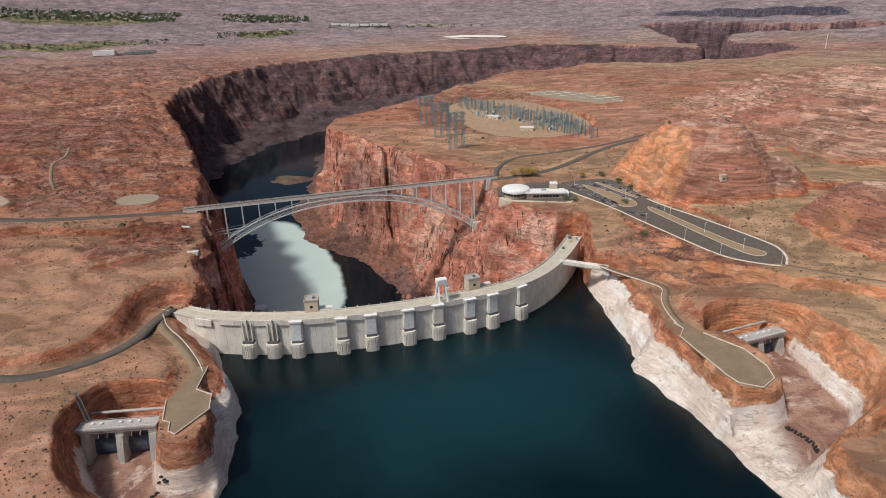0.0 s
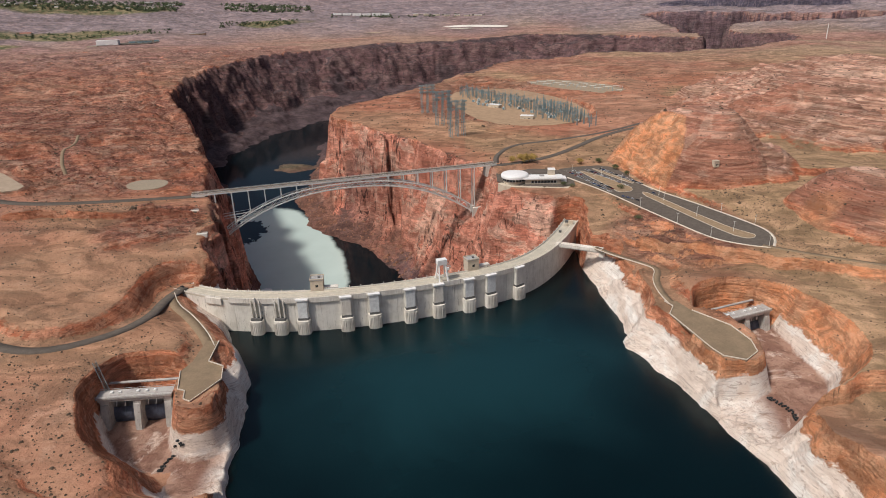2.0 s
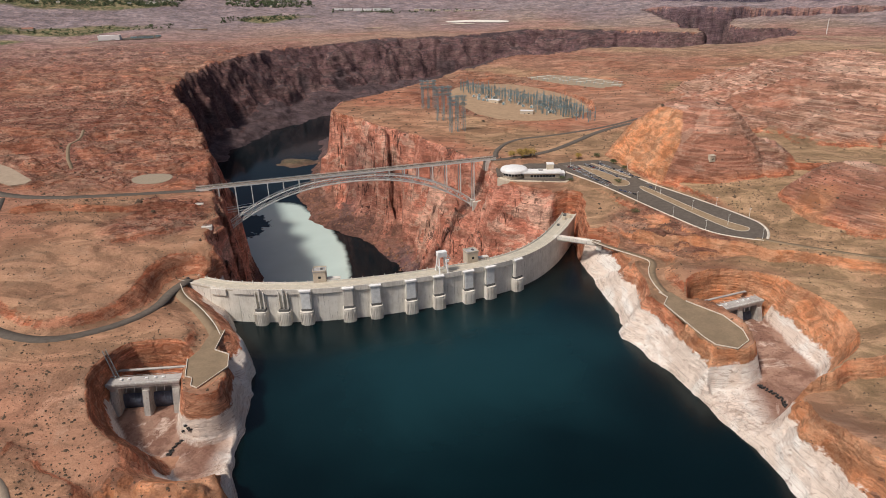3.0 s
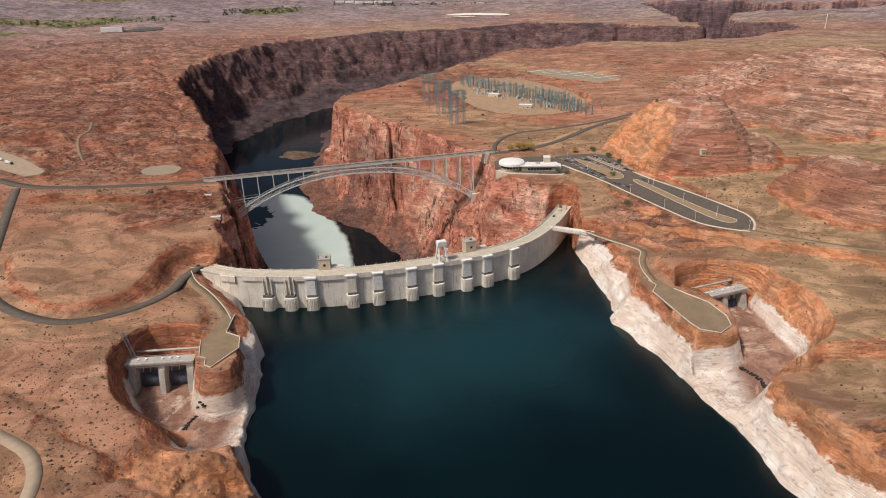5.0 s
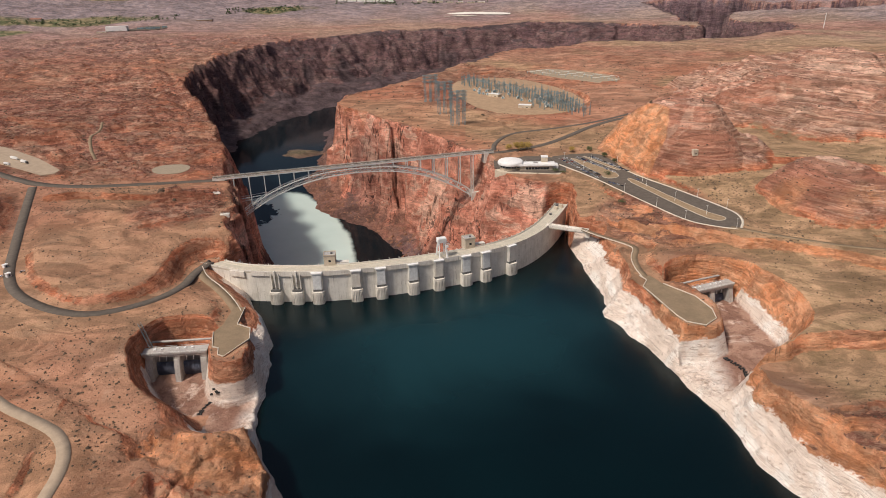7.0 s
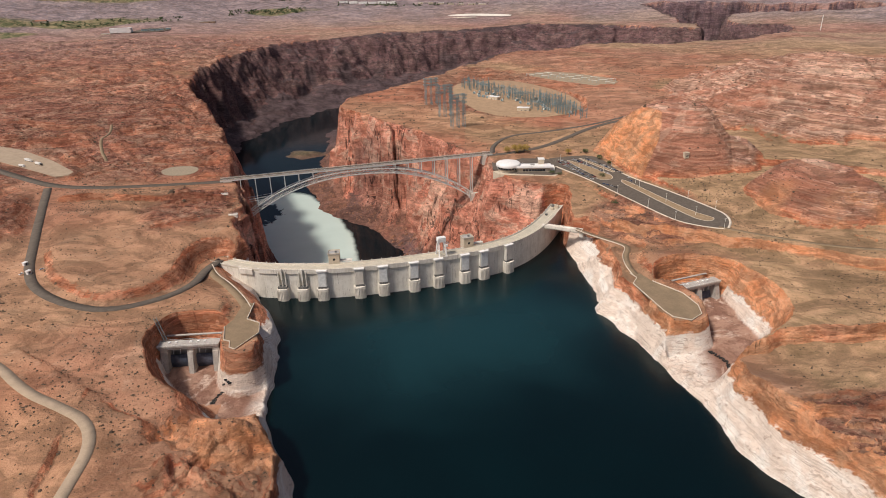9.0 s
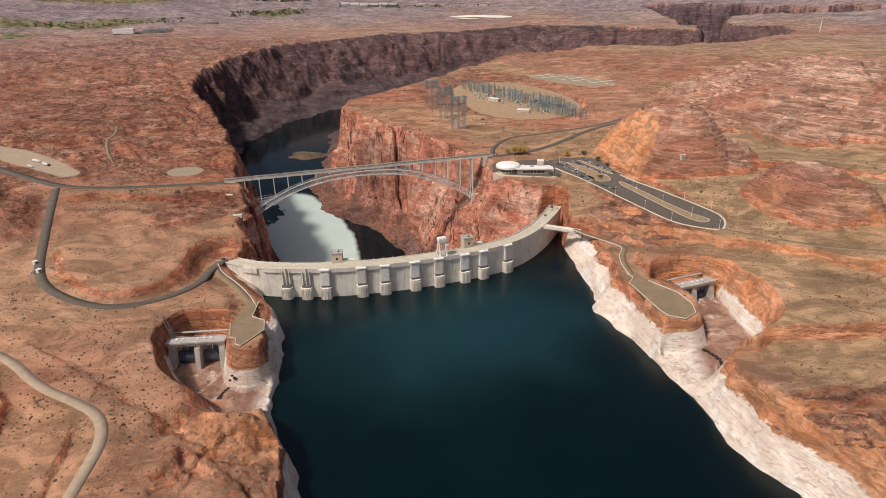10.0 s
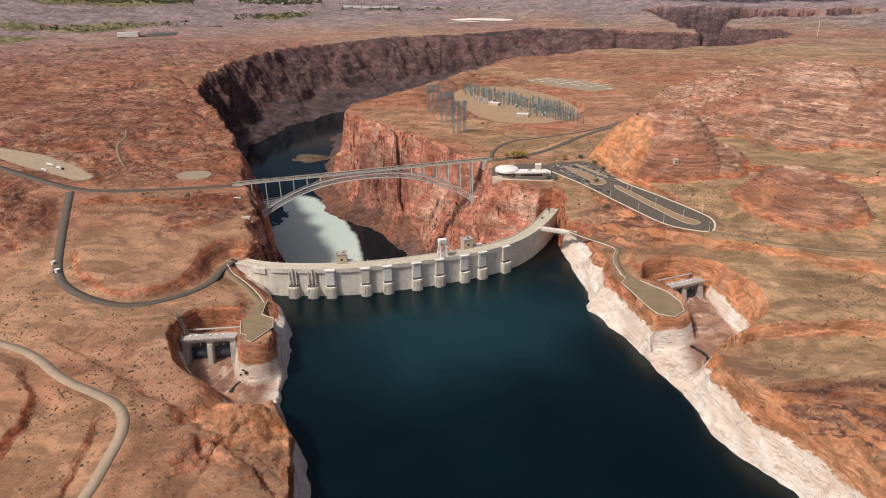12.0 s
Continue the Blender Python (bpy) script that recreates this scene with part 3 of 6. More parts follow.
def open_ground(x, y):
    """The ground before gorge, lake and pits were cut."""
    total, weight = np.full(x.shape, 62.0 * 0.02), np.full(x.shape, 0.02)
    for spots, side in ((WEST_SPOTS, -1), (EAST_SPOTS, 1)):
        bank = smooth(side * (x + 60 + 0.35 * np.maximum(y - 700, 0)), -60, 60)
        for sx, sy, sz in spots:
            r2 = (x - sx) ** 2 + (y - sy) ** 2
            w = (np.exp(-r2 / (2 * 62.0 ** 2)) + 0.02 * np.exp(-r2 / (2 * 200.0 ** 2))) * (0.02 + bank)
            total, weight = total + w * sz, weight + w
    h = total / weight
    far = smooth(np.hypot(x, y), 900, 2200)
    rise, fresh = 0, 0
    sway, swing = fbm(x, y, 75, 4, 23) * 0.15, fbm(x, y, 75, 4, 29) * 0.15
    for cx, cy, rx, ry, turn, top, foot in HILLS:
        c, s = math.cos(radians(turn)), math.sin(radians(turn))
        loose = 0.35 if top == 90 else 1.0
        wx, wy = x + sway * rx * loose, y + swing * ry * loose
        rx = rx * np.where(wx > cx, 0.74, 1.0) if top == 90 else rx
        d = np.sqrt((((wx - cx) * c + (wy - cy) * s) / rx) ** 2 + (((wy - cy) * c - (wx - cx) * s) / ry) ** 2)
        rise = np.maximum(rise, top * np.clip(1 - d ** foot, 0, 1) ** 0.95)
        if top == 90:
            # the cut face of the butte beside the car park
            rise = np.minimum(rise, 74 + 0.1 * (rise - 74))
            across = ((x - 210) * 188 + (y - 912) * 50) / 194.5
            cut = np.where(np.hypot(x - cx, y - cy) < 260, np.clip(across + 0.5 * fbm(x, y, 25, 3, 37), 0, None) * 1.3, 1e3)
            fresh = smooth(rise - cut, 0.5, 3.0) * smooth(cut, 0.5, 3.0)
            rise = np.minimum(rise, cut)
    bare = bare_rock(x, y)
    h += fbm(x, y, 420, 3, 5) * 7 * (0.25 + far) + fbm(x, y, 90, 4, 11) * 1.6 + fbm(x, y, 16, 3, 31) * 0.4
    fold = ridges(x + 0.5 * y, y * 1.3 - 0.3 * x, 62, 41, 5)
    h += bare * fold * 19 * smooth(np.hypot(x + 60, y - 560), 120, 330) * (1 - 0.85 * smooth(rise, 1, 12))
    blocky = 1 - smooth(np.hypot((x + 158) / 62, (y - 225) / 80) + 0.2 * fbm(x, y, 40, 3, 613), 0.6, 1.1)
    h += blocky * (ridges(x + 0.3 * y, y, 48, 617, 4) * 17 + 4.0 * blocks(x + 0.4 * y, y, 32, 619) + 1.6 * blocks(x, y, 12, 623))
    fresh = np.maximum(fresh, 0.86 * blocky * smooth(fbm(x, y, 60, 3, 627), -0.5, 0.2))
    ledge = 4.6 + 0 * rise
    step = (h + rise + fbm(x, y, 160, 3, 71) * 3) / ledge
    frac = step - np.floor(step)
    h = h + rise + ledge * (smooth(frac, 0.25, 0.75) - frac) * 0.8 * smooth(rise, 2, 14) * (0.35 + 0.65 * smooth(fbm(x, y, 120, 3, 77), -0.3, 0.3)) * (1 - fresh)
    return h, smooth(rise, 3.0, 12.0) * smooth(x, 100, 200) * (1 - fresh), fresh + 0 * h


# A short rough track on the plateau.
TRACK = rounded([(-645, 1020), (-613, 950), (-597, 892), (-563, 832), (-540, 800)], 2, False)
TRACK = np.c_[TRACK, np.convolve(np.pad(open_ground(TRACK[:, 0], TRACK[:, 1])[0], 2, "edge"), np.ones(5) / 5, "valid")]
ROADS.append((TRACK, 2.2))


def land(x, y):
    """Height of the ground, and its zones: whitened shore, sage flats, varnished rock with painted shade."""
    r = np.hypot(x, y)
    h, bedded, fresh = open_ground(x, y)
    # low ledges of bare rock in the open ground
    st = (h + fbm(x, y, 110, 5, 141) * 5) / 4.4
    fr = st - np.floor(st)
    rocky = np.maximum(smooth(fbm(x, y, 260, 3, 151), -0.1, 0.4) * smooth(y, 250, 420), np.maximum(0.95 * bare_rock(x, y), 0.9 * bedded))
    rocky = np.maximum(rocky, 0.7 * smooth(x, 150, 210) * smooth(y, 400, 480) * (1 - smooth(y, 680, 760)) * smooth(fbm(x, y, 85, 3, 157), -0.35, 0.15))
    h = h + 4.4 * (smooth(fr, 0.44, 0.56) - fr) * 0.85 * rocky * (1 - fresh) * (1 - sandy(x, y))
    jx, jy = x + fbm(x, y, 30, 4, 161) * 5, y + fbm(x, y, 30, 4, 171) * 5
    for line, drop, *wide in SCARPS:
        d, side = beside(jx, jy, line, 90.0, True)
        h = h + side * drop * 0.5 * np.clip(d / (wide[0] if wide else 2.6), 0, 1) * (1 - smooth(d, 14.0, 60.0))
    for poly, z in YARDS:
        d = inside_by(x, y, poly, 60.0)
        h = h + (z - 0.35 - h) * smooth(d, -16.0, -2.0)
    for line, half in ROADS:
        d, z = beside(x, y, line)
        wide = 26.0
        h = h + (z - 0.35 - h) * (1 - smooth(d, half + 2.0, half + wide)) ** 1.6
    d, side = beside(x, y, SPUR_ROAD, 60.0, True)
    h = np.where((side > 0) & (d < 50) & ((x + 286) * 0.61 + (524 - y) * 0.79 > -3), np.minimum(h, np.maximum(36.3 - np.clip(d - 6.0, 0, None) * 0.8, 3.0)), h)
    # gorge: from its edge down to the river
    far = smooth(r, 1000, 2200)
    wob = 1 + 0.8 * far
    wx = x + (fbm(x, y, 75, 4, 201) * 11 + fbm(x, y, 18, 3, 221) * 3.6) * wob
    wy = y + (fbm(x, y, 75, 4, 231) * 11 + fbm(x, y, 18, 3, 251) * 3.6) * wob
    edge, shore = inside_by(wx, wy, GORGE_EDGE, 700.0), inside_by(wx, wy, RIVER_SHORE, 700.0)
    near = (edge > -30) & (shore < 30)
    chunk = np.zeros(x.shape)
    chunk[near] = 10 * blocks(wx[near], wy[near], 70, 701) + 4 * blocks(wx[near], wy[near], 26, 711) * (1 - 0.6 * far[near])
    edge = np.where(edge > 0, np.maximum(edge + chunk * smooth(edge, 0, 14), 0.01), edge)
    joint = np.exp(-(fbm(x, y, 95, 2, 281) / 0.07) ** 2) + 0.7 * np.exp(-(fbm(x, y, 45, 2, 291) / 0.08) ** 2)
    edge = np.where(edge > 0, edge + 13 * joint * smooth(edge, 0, 8) * smooth(-shore, 5, 40), edge)
    w = np.clip(edge, 0, None) / (np.clip(edge, 0, None) + np.clip(-shore, 0, None) + 1e-6)
    apron = smooth(y, 940, 1100)
    kink, talus = 0.72 - 0.26 * apron, 0.9 - 0.12 * apron + 0.16 * apron * fbm(x, y, 190, 3, 261)
    round_top = 1.05 + 1.0 * smooth(x + 0.3 * (y - 900), -250, -100) * smooth(fbm(x, y, 130, 3, 263), -0.4, 0.3) * smooth(y, 900, 1000)
    w2 = np.where(w < kink, (w / kink) ** round_top * talus, talus + (w - kink) / (1 - kink) * (1 - talus))
    level = h + (-142 - h) * w2
    st = (level + fbm(x, y, 110, 3, 271) * 9) / 26.0
    fr = st - np.floor(st)
    level = level + 26.0 * (smooth(fr, 0.2, 0.8) - fr) * 0.30 * smooth(w, 0.02, 0.12) * smooth(1 - w, 0.0, 0.15)
    level = level + ridges(x + 0.4 * level, y, 46, 285) * 6 * smooth(w, 0.03, 0.2) * smooth(1 - w, 0.02, 0.25)
    level = np.where(shore > 0, -142 - np.minimum(shore * 0.6, 12), level)
    bar = np.exp(-(((x + 470) / 75) ** 2 + ((y - 1660) / 60) ** 2)) * (1 + 0.5 * fbm(x, y, 50, 3, 547))
    level = np.maximum(level, -150 + 12 * bar)
    gorge = edge > 0
    scree = np.where(gorge, smooth(w + 0.25 * fbm(x, y, 60, 4, 267), kink - 0.02, kink + 0.14) * apron * 0.9, 0)
    h = np.where(gorge, level, h)
    # far gorge walls: varnished rock plus their shade as colour, growing with distance
    varnish_shade = np.where(gorge, smooth(r + 160 * fbm(x, y, 120, 3, 299), 1420, 1950) * 0.85, 0) * np.maximum(smooth(-x + 0.25 * y, 150, 500), smooth(r, 2100, 2500))
    varnish_shade = np.maximum(varnish_shade, np.where(gorge, (1 - smooth(h + 6 * fbm(x, y, 30, 3, 295), -130, -108)) * (1 - smooth(y, 960, 1060)) * 0.85, 0))
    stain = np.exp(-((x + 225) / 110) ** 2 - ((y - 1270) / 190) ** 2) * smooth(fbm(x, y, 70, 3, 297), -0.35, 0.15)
    varnish_shade = np.maximum(varnish_shade, np.where(gorge, 0.55 * stain * smooth(w, 0.1, 0.3), 0))
    # lake: steep banks out of the water
    lx = x + fbm(x, y, 34, 4, 301) * 4.0
    ly = y + fbm(x, y, 34, 4, 321) * 4.0
    d = inside_by(lx, ly, LAKE_SHORE, 300.0)
    slope = np.where(x < 0, 3.2, 1.5 + 1.2 * np.exp(-((y - 405) / 38) ** 2)) * (1 + 0.45 * fbm(x, y, 50, 3, 341))
    slope = np.where((x > 50) & (y > 650), 7.0, slope)
    bank = -d * slope
    st = (bank + fbm(x, y, 40, 3, 351) * 3) / 9.0
    fr = st - np.floor(st)
    bank = bank + 9.0 * (smooth(fr, 0.2, 0.8) - fr) * 0.6 * smooth(bank, 0.5, 4)
    bank = bank + ridges(x, y, 26, 361) * 6.0 * smooth(bank, 1, 6)
    bank = np.where(d > 0, -np.minimum(d * 2.5, 45), bank)
    whitened = np.where((d > -90) & ~gorge, 1.0, 0.0) * (1 - smooth(y, 642, 668))
    h = np.minimum(h, np.where(d > -160, np.maximum(bank, -45), 1e4))
    # pits
    px, py = x + fbm(x, y, 22, 3, 401) * 1.3, y + fbm(x, y, 22, 3, 421) * 1.3
    pit_floor = np.zeros(x.shape)
    fresh = np.maximum(fresh, 0.8 * smooth(x, 150, 190) * (1 - smooth(y, 600, 720)) * smooth(fbm(x, y, 70, 3, 449), -0.6, 0.1))
    for rim, ground_edge, base in ((WEST_RIM, WEST_FLOOR, 5.0 + 0 * x), (EAST_RIM, EAST_FLOOR, 4.0 + 8.0 * smooth(x, 205, 280))):
        d, f = inside_by(px, py, rim, 60.0), inside_by(px, py, ground_edge, 60.0)
        if rim is WEST_RIM:
            h = h + (np.minimum(h, 8.0 + 0.9 * np.clip(-f, 0, None)) - h) * smooth(x, -226, -194) * (1 - smooth(y, 296, 316))
        w = np.clip(d, 0, None) / (np.clip(d, 0, None) + np.clip(-f, 0, None) + 1e-6)
        low = base + fbm(x, y, 24, 4, 431) * 1.6 + np.abs(fbm(x, y, 11, 2, 437)) * 1.2
        cut = h + (np.minimum(low, h) - h) * w
        st = (cut + fbm(x, y, 40, 2, 447) * 1.5) / 5.5
        fr = st - np.floor(st)
        cut = cut + 5.5 * (smooth(fr, 0.3, 0.7) - fr) * 0.55 * smooth(w, 0.02, 0.2) * smooth(1 - w, 0.0, 0.2)
        h = np.where(d > 0, np.minimum(h, cut), h)
        pit_floor = np.maximum(pit_floor, smooth(d, 1, 4) * smooth(np.abs(x + 10), 150 if rim is WEST_RIM else 218, 172 if rim is WEST_RIM else 245) * np.maximum(smooth(f, -1, 1.5), np.where(x < 0, 0, (1 - smooth(h, 11, 15)) * (x > 240))))
        fresh = np.maximum(fresh, (0.8 if rim is EAST_RIM else 0.2) * smooth(d, 0, 2) * smooth(h, 14, 20) * (1 - smooth(w, 0.9, 1.0)))
        inner = (y > 496) | ((x < -218) & (y > 374)) | ((x < -200) & (y < 314))
        whitened = np.where((d > 0) & (h < 40), np.where(inner, 0.0, np.where(x < -222, 1.0 * (h < 22), 1.0)), whitened)
    ring = np.clip(whitened, 0, 1)
    sage = np.clip(smooth(fbm(x, y, 300, 4, 501), -0.35, 0.35) * np.where(x < 0, 0.45, 0.85) + far * 0.12 + np.where(x < 0, 0.12, 0) * (1 - smooth(y, 380, 460)) + 0.75 * smooth(x, 240, 320) * (1 - smooth(y, 950, 1150)), 0, 1)
    # the plain climbs to the skyline
    h = h + 480 * np.clip((r - 3550) / 1350, 0, 1.3) ** 1.8
    # a second line of cliffs far off
    d, side = beside(x + 25 * fbm(x, y, 120, 3, 541), y + 25 * fbm(x, y, 120, 3, 551), FAR_CLIFF, 290.0, True)
    h = h + 36 * smooth(fbm(x, y, 420, 2, 557), -0.25, 0.25) * smooth(side * d, -2, 8) * (1 - smooth(d, 60, 280))
    varnish_shade = np.maximum(varnish_shade, 1 - smooth(d, 70, 110))
    # watered fields of the town
    green = np.exp(-(((x + 470) / 60) ** 2 + ((y - 1660) / 45) ** 2)) * 0.6
    patchy = 0.35 * fbm(x, y, 220, 3, 521)
    for gx, gy, ga, gb, turn in TOWN_GREENS:
        c, k = math.cos(radians(turn)), math.sin(radians(turn))
        green = np.maximum(green, 1 - smooth(np.hypot(((x - gx) * c + (y - gy) * k) / ga, ((y - gy) * c - (x - gx) * k) / gb) + patchy, 0.7, 1.0))
    # the field that grows past 1900 m is haze put into the colours
    return h, ring, sage, varnish_shade, green, bare_rock(x, y), smooth(r + 150 * fbm(x, y, 400, 3, 531), 3350, 4150) * 0.6 + 0.32 * smooth(r + 200 * fbm(x, y, 300, 3, 537), 1900, 3300), smooth(edge, -2.0, 4.0), bedded, fresh, scree, pit_floor


def shared_mesh(name, verts, faces, mat, smooth_faces=False):
    me = bpy.data.meshes.new(name)
    verts, faces = np.asarray(verts, np.float32), np.asarray(faces, np.int32)
    n = faces.shape[1]
    me.vertices.add(len(verts))
    me.vertices.foreach_set("co", verts.ravel())
    me.loops.add(faces.size)
    me.loops.foreach_set("vertex_index", faces.ravel())
    me.polygons.add(len(faces))
    me.polygons.foreach_set("loop_start", np.arange(0, faces.size, n, dtype=np.int32))
    if smooth_faces:
        me.polygons.foreach_set("use_smooth", np.ones(len(faces), bool))
    me.update(calc_edges=True)
    me.materials.append(mat)
    return me


def build_ground():
    cx, cy = 0.0, -520.0
    fine = np.radians(np.linspace(-40, 40, 800))
    wide = np.radians(np.linspace(40, 320, 64)[1:-1])
    ang = np.concatenate([fine, wide])
    rad = np.concatenate([np.linspace(4, 520, 22)[:-1], 520 * np.exp(np.linspace(0, math.log(5600 / 520), 1080))])
    a, r = np.meshgrid(ang, rad, indexing="ij")
    x, y = cx + r * np.sin(a), cy + r * np.cos(a)
    h, ring, sage, varnish_shade, green, bare, haze, in_gorge, bedded, fresh, scree, pit_floor = land(x.ravel(), y.ravel())
    na, nr = a.shape
    idx = np.arange(na * nr).reshape(na, nr)
    b = np.roll(idx, -1, 0)
    quads = np.stack([idx[:, :-1], idx[:, 1:], b[:, 1:], b[:, :-1]], -1).reshape(-1, 4)
    deep = (h < -20) & (h > -60) & (y.ravel() < 560)
    quads = quads[~deep[quads].all(1)]
    me = shared_mesh("ground", np.stack([x.ravel(), y.ravel(), h], -1), quads, ROCK, True)
    att = me.attributes.new("zones", "FLOAT_COLOR", "POINT")
    att.data.foreach_set("color", np.stack([ring, sage, varnish_shade, green + 0 * h], -1).astype(np.float32).ravel())
    for name, field in (("bare_rock", bare), ("haze_tint", haze), ("gorge_rock", in_gorge), ("bedded_hill", bedded), ("fresh_cut", fresh), ("scree", scree), ("pit_floor", pit_floor)):
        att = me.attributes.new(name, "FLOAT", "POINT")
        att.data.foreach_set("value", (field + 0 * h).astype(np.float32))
    return tagged(new("ground", me), "red and tan layered sandstone plateau cut by a deep gorge", "ground", kind="structure")


ground = build_ground()


def height(x, y):
    """The ground's height at some places."""
    return land(np.atleast_1d(np.asarray(x, float)), np.atleast_1d(np.asarray(y, float)))[0]


def sheet(name, poly, z, mat, label, category, kind="structure", thick=0.0):
    bm = bmesh.new()
    vs = [bm.verts.new((p[0], p[1], z)) for p in poly]
    f = bm.faces.new(vs)
    if f.normal.z < 0:
        f.normal_flip()
    if thick:
        ex = bmesh.ops.extrude_face_region(bm, geom=[f])
        bmesh.ops.translate(bm, vec=(0, 0, -thick), verts=[v for v in ex["geom"] if isinstance(v, bmesh.types.BMVert)])
        bmesh.ops.recalc_face_normals(bm, faces=bm.faces)
    me = bpy.data.meshes.new(name)
    bm.to_mesh(me)
    bm.free()
    me.materials.append(mat)
    return tagged(new(name, me), label, category, kind=kind)


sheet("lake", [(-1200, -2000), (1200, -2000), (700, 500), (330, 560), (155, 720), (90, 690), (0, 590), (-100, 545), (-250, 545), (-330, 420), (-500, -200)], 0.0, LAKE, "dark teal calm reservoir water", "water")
sheet("river", [(-420, 560), (150, 560), (60, 980), (-150, 1400), (-200, 2000), (400, 2500), (1300, 2500), (2300, 5000), (900, 5000), (700, 3300), (-300, 3100), (-1000, 2600), (-900, 1500), (-600, 1000)], -142.0, RIVER, "dark river water with a pale patch", "water")


def ribbon(name, line, half, lift, mat, label, category="road", kind="structure", offset=0.0):
    """A strip of even width along a line, with a little thickness."""
    p = np.array(line)
    d = np.gradient(p[:, :2], axis=0)
    n = np.stack([-d[:, 1], d[:, 0]], -1) / np.linalg.norm(d, axis=1, keepdims=True)
    l, r = p[:, :2] + n * (offset + half), p[:, :2] + n * (offset - half)
    k = len(p)
    top = p[:, 2] + lift
    v = np.vstack([np.c_[l, top], np.c_[r, top], np.c_[l, top - 1.2], np.c_[r, top - 1.2]])
    f = []
    for i in range(k - 1):
        f += [(i, k + i, k + i + 1, i + 1), (i, i + 1, 2 * k + i + 1, 2 * k + i), (k + i + 1, k + i, 3 * k + i, 3 * k + i + 1)]
    return tagged(new(name, shared_mesh(name, v, f, mat)), label, category, kind=kind)


ribbon("road", HIGHWAY_WEST, 6.0, 0.1, ASPHALT, "grey asphalt two-lane highway on the plateau")
ribbon("road", HIGHWAY_EAST, 5.5, 0.1, ASPHALT, "grey asphalt highway leading away from the bridge")
ribbon("road", GATE_ROAD, 5.0, 0.12, ASPHALT, "grey asphalt access road curving down to the dam")
ribbon("road", SPUR_ROAD, 4.0, 0.14, OLD_ASPHALT, "sand-dusted narrow road along the rock spur")
ribbon("road", DIRT_ROAD, 4.2, 0.1, DIRT, "pale graded dirt road with a wide bend")
ribbon("road", TRACK, 2.4, 0.1, OLD_ASPHALT, "short rough dirt track on the red plateau")
ribbon("road", EAST_ROAD, 3.2, 0.1, OLD_ASPHALT, "narrow sandy road from the footbridge to the overlook")
ribbon("road", RIM_ROAD, 2.6, 0.1, OLD_ASPHALT, "thin dusty road along the slope")
ribbon("road", YARD_ROAD, 4.0, 0.1, ASPHALT, "dark asphalt road to the switchyard")
sheet("pavement", WEST_PAD, 36.15, OLD_ASPHALT, "sandy paved turnaround on the rock spur", "pavement", thick=1.5)
sheet("pavement", EAST_PAD, 37.15, OLD_ASPHALT, "sandy paved oval overlook on the rock spur", "pavement", thick=1.5)
sheet("pavement", PARKING, 59.05, ASPHALT, "dark asphalt car park with painted bays", "pavement", thick=1.5)
sheet("pavement", FORECOURT, 57.55, ASPHALT, "dark asphalt forecourt behind the visitor building", "pavement", thick=1.5)
sheet("pavement", PULLOUT, 91.05, DIRT, "pale gravel pullout beside the highway", "pavement", thick=1.5)

# ---------------------------------------------------------------- helpers for things
def part(name, bm, mat, parent=None, label="", m=None):
    """Links a bmesh as one mesh object, under its thing if there is one."""
    me = bpy.data.meshes.new(name)
    bm.to_mesh(me)
    bm.free()
    me.materials.append(mat)
    ob = new(name, me)
    if parent is not None:
        ob.parent = parent
    if m is not None:
        ob.matrix_basis = m
    return tagged(ob, label)


def thing(name, label, category, m=None, group=""):
    ob = new(name)
    if m is not None:
        ob.matrix_basis = m
    return tagged(ob, label, category, group)


def box(bm, lo, hi, bevel=0.0):
    c = [(a + b) / 2 for a, b in zip(lo, hi)]
    s = [abs(b - a) for a, b in zip(lo, hi)]
    made = bmesh.ops.create_cube(bm, size=1, matrix=Matrix.LocRotScale(c, None, s))["verts"]
    if bevel:
        edges = {e for v in made for e in v.link_edges}
        bmesh.ops.bevel(bm, geom=list(edges), offset=bevel, segments=1, affect="EDGES", profile=0.5)
    return bm


def boxed(lo, hi, bevel=0.0):
    return box(bmesh.new(), lo, hi, bevel)


def beam(bm, a, b, wide, high=None):
    """A straight bar between two places."""
    a, b = Vector(a), Vector(b)
    d = b - a
    rot = d.to_track_quat("Z", "Y").to_matrix().to_4x4()
    bmesh.ops.create_cube(bm, size=1, matrix=Matrix.Translation((a + b) / 2) @ rot @ Matrix.Diagonal((wide, high or wide, d.length, 1)))
    return bm


def prism(outline, lo, hi, axis="z"):
    """A solid from an outline of pairs, pushed along one axis."""
    bm = bmesh.new()
    put = {"z": lambda p, k: (p[0], p[1], k), "x": lambda p, k: (k, p[0], p[1]), "y": lambda p, k: (p[0], k, p[1])}[axis]
    a, b = [bm.verts.new(put(p, lo)) for p in outline], [bm.verts.new(put(p, hi)) for p in outline]
    n = len(outline)
    bm.faces.new(a)
    bm.faces.new(b[::-1])
    for i in range(n):
        bm.faces.new((a[i], b[i], b[(i + 1) % n], a[(i + 1) % n]))
    bmesh.ops.recalc_face_normals(bm, faces=bm.faces)
    return bm


def cyl(bm, x, y, z0, z1, r0, r1=None, n=16):
    bmesh.ops.create_cone(bm, cap_ends=True, segments=n, radius1=r0, radius2=r0 if r1 is None else r1, depth=z1 - z0, matrix=Matrix.Translation((x, y, (z0 + z1) / 2)))
    return bm


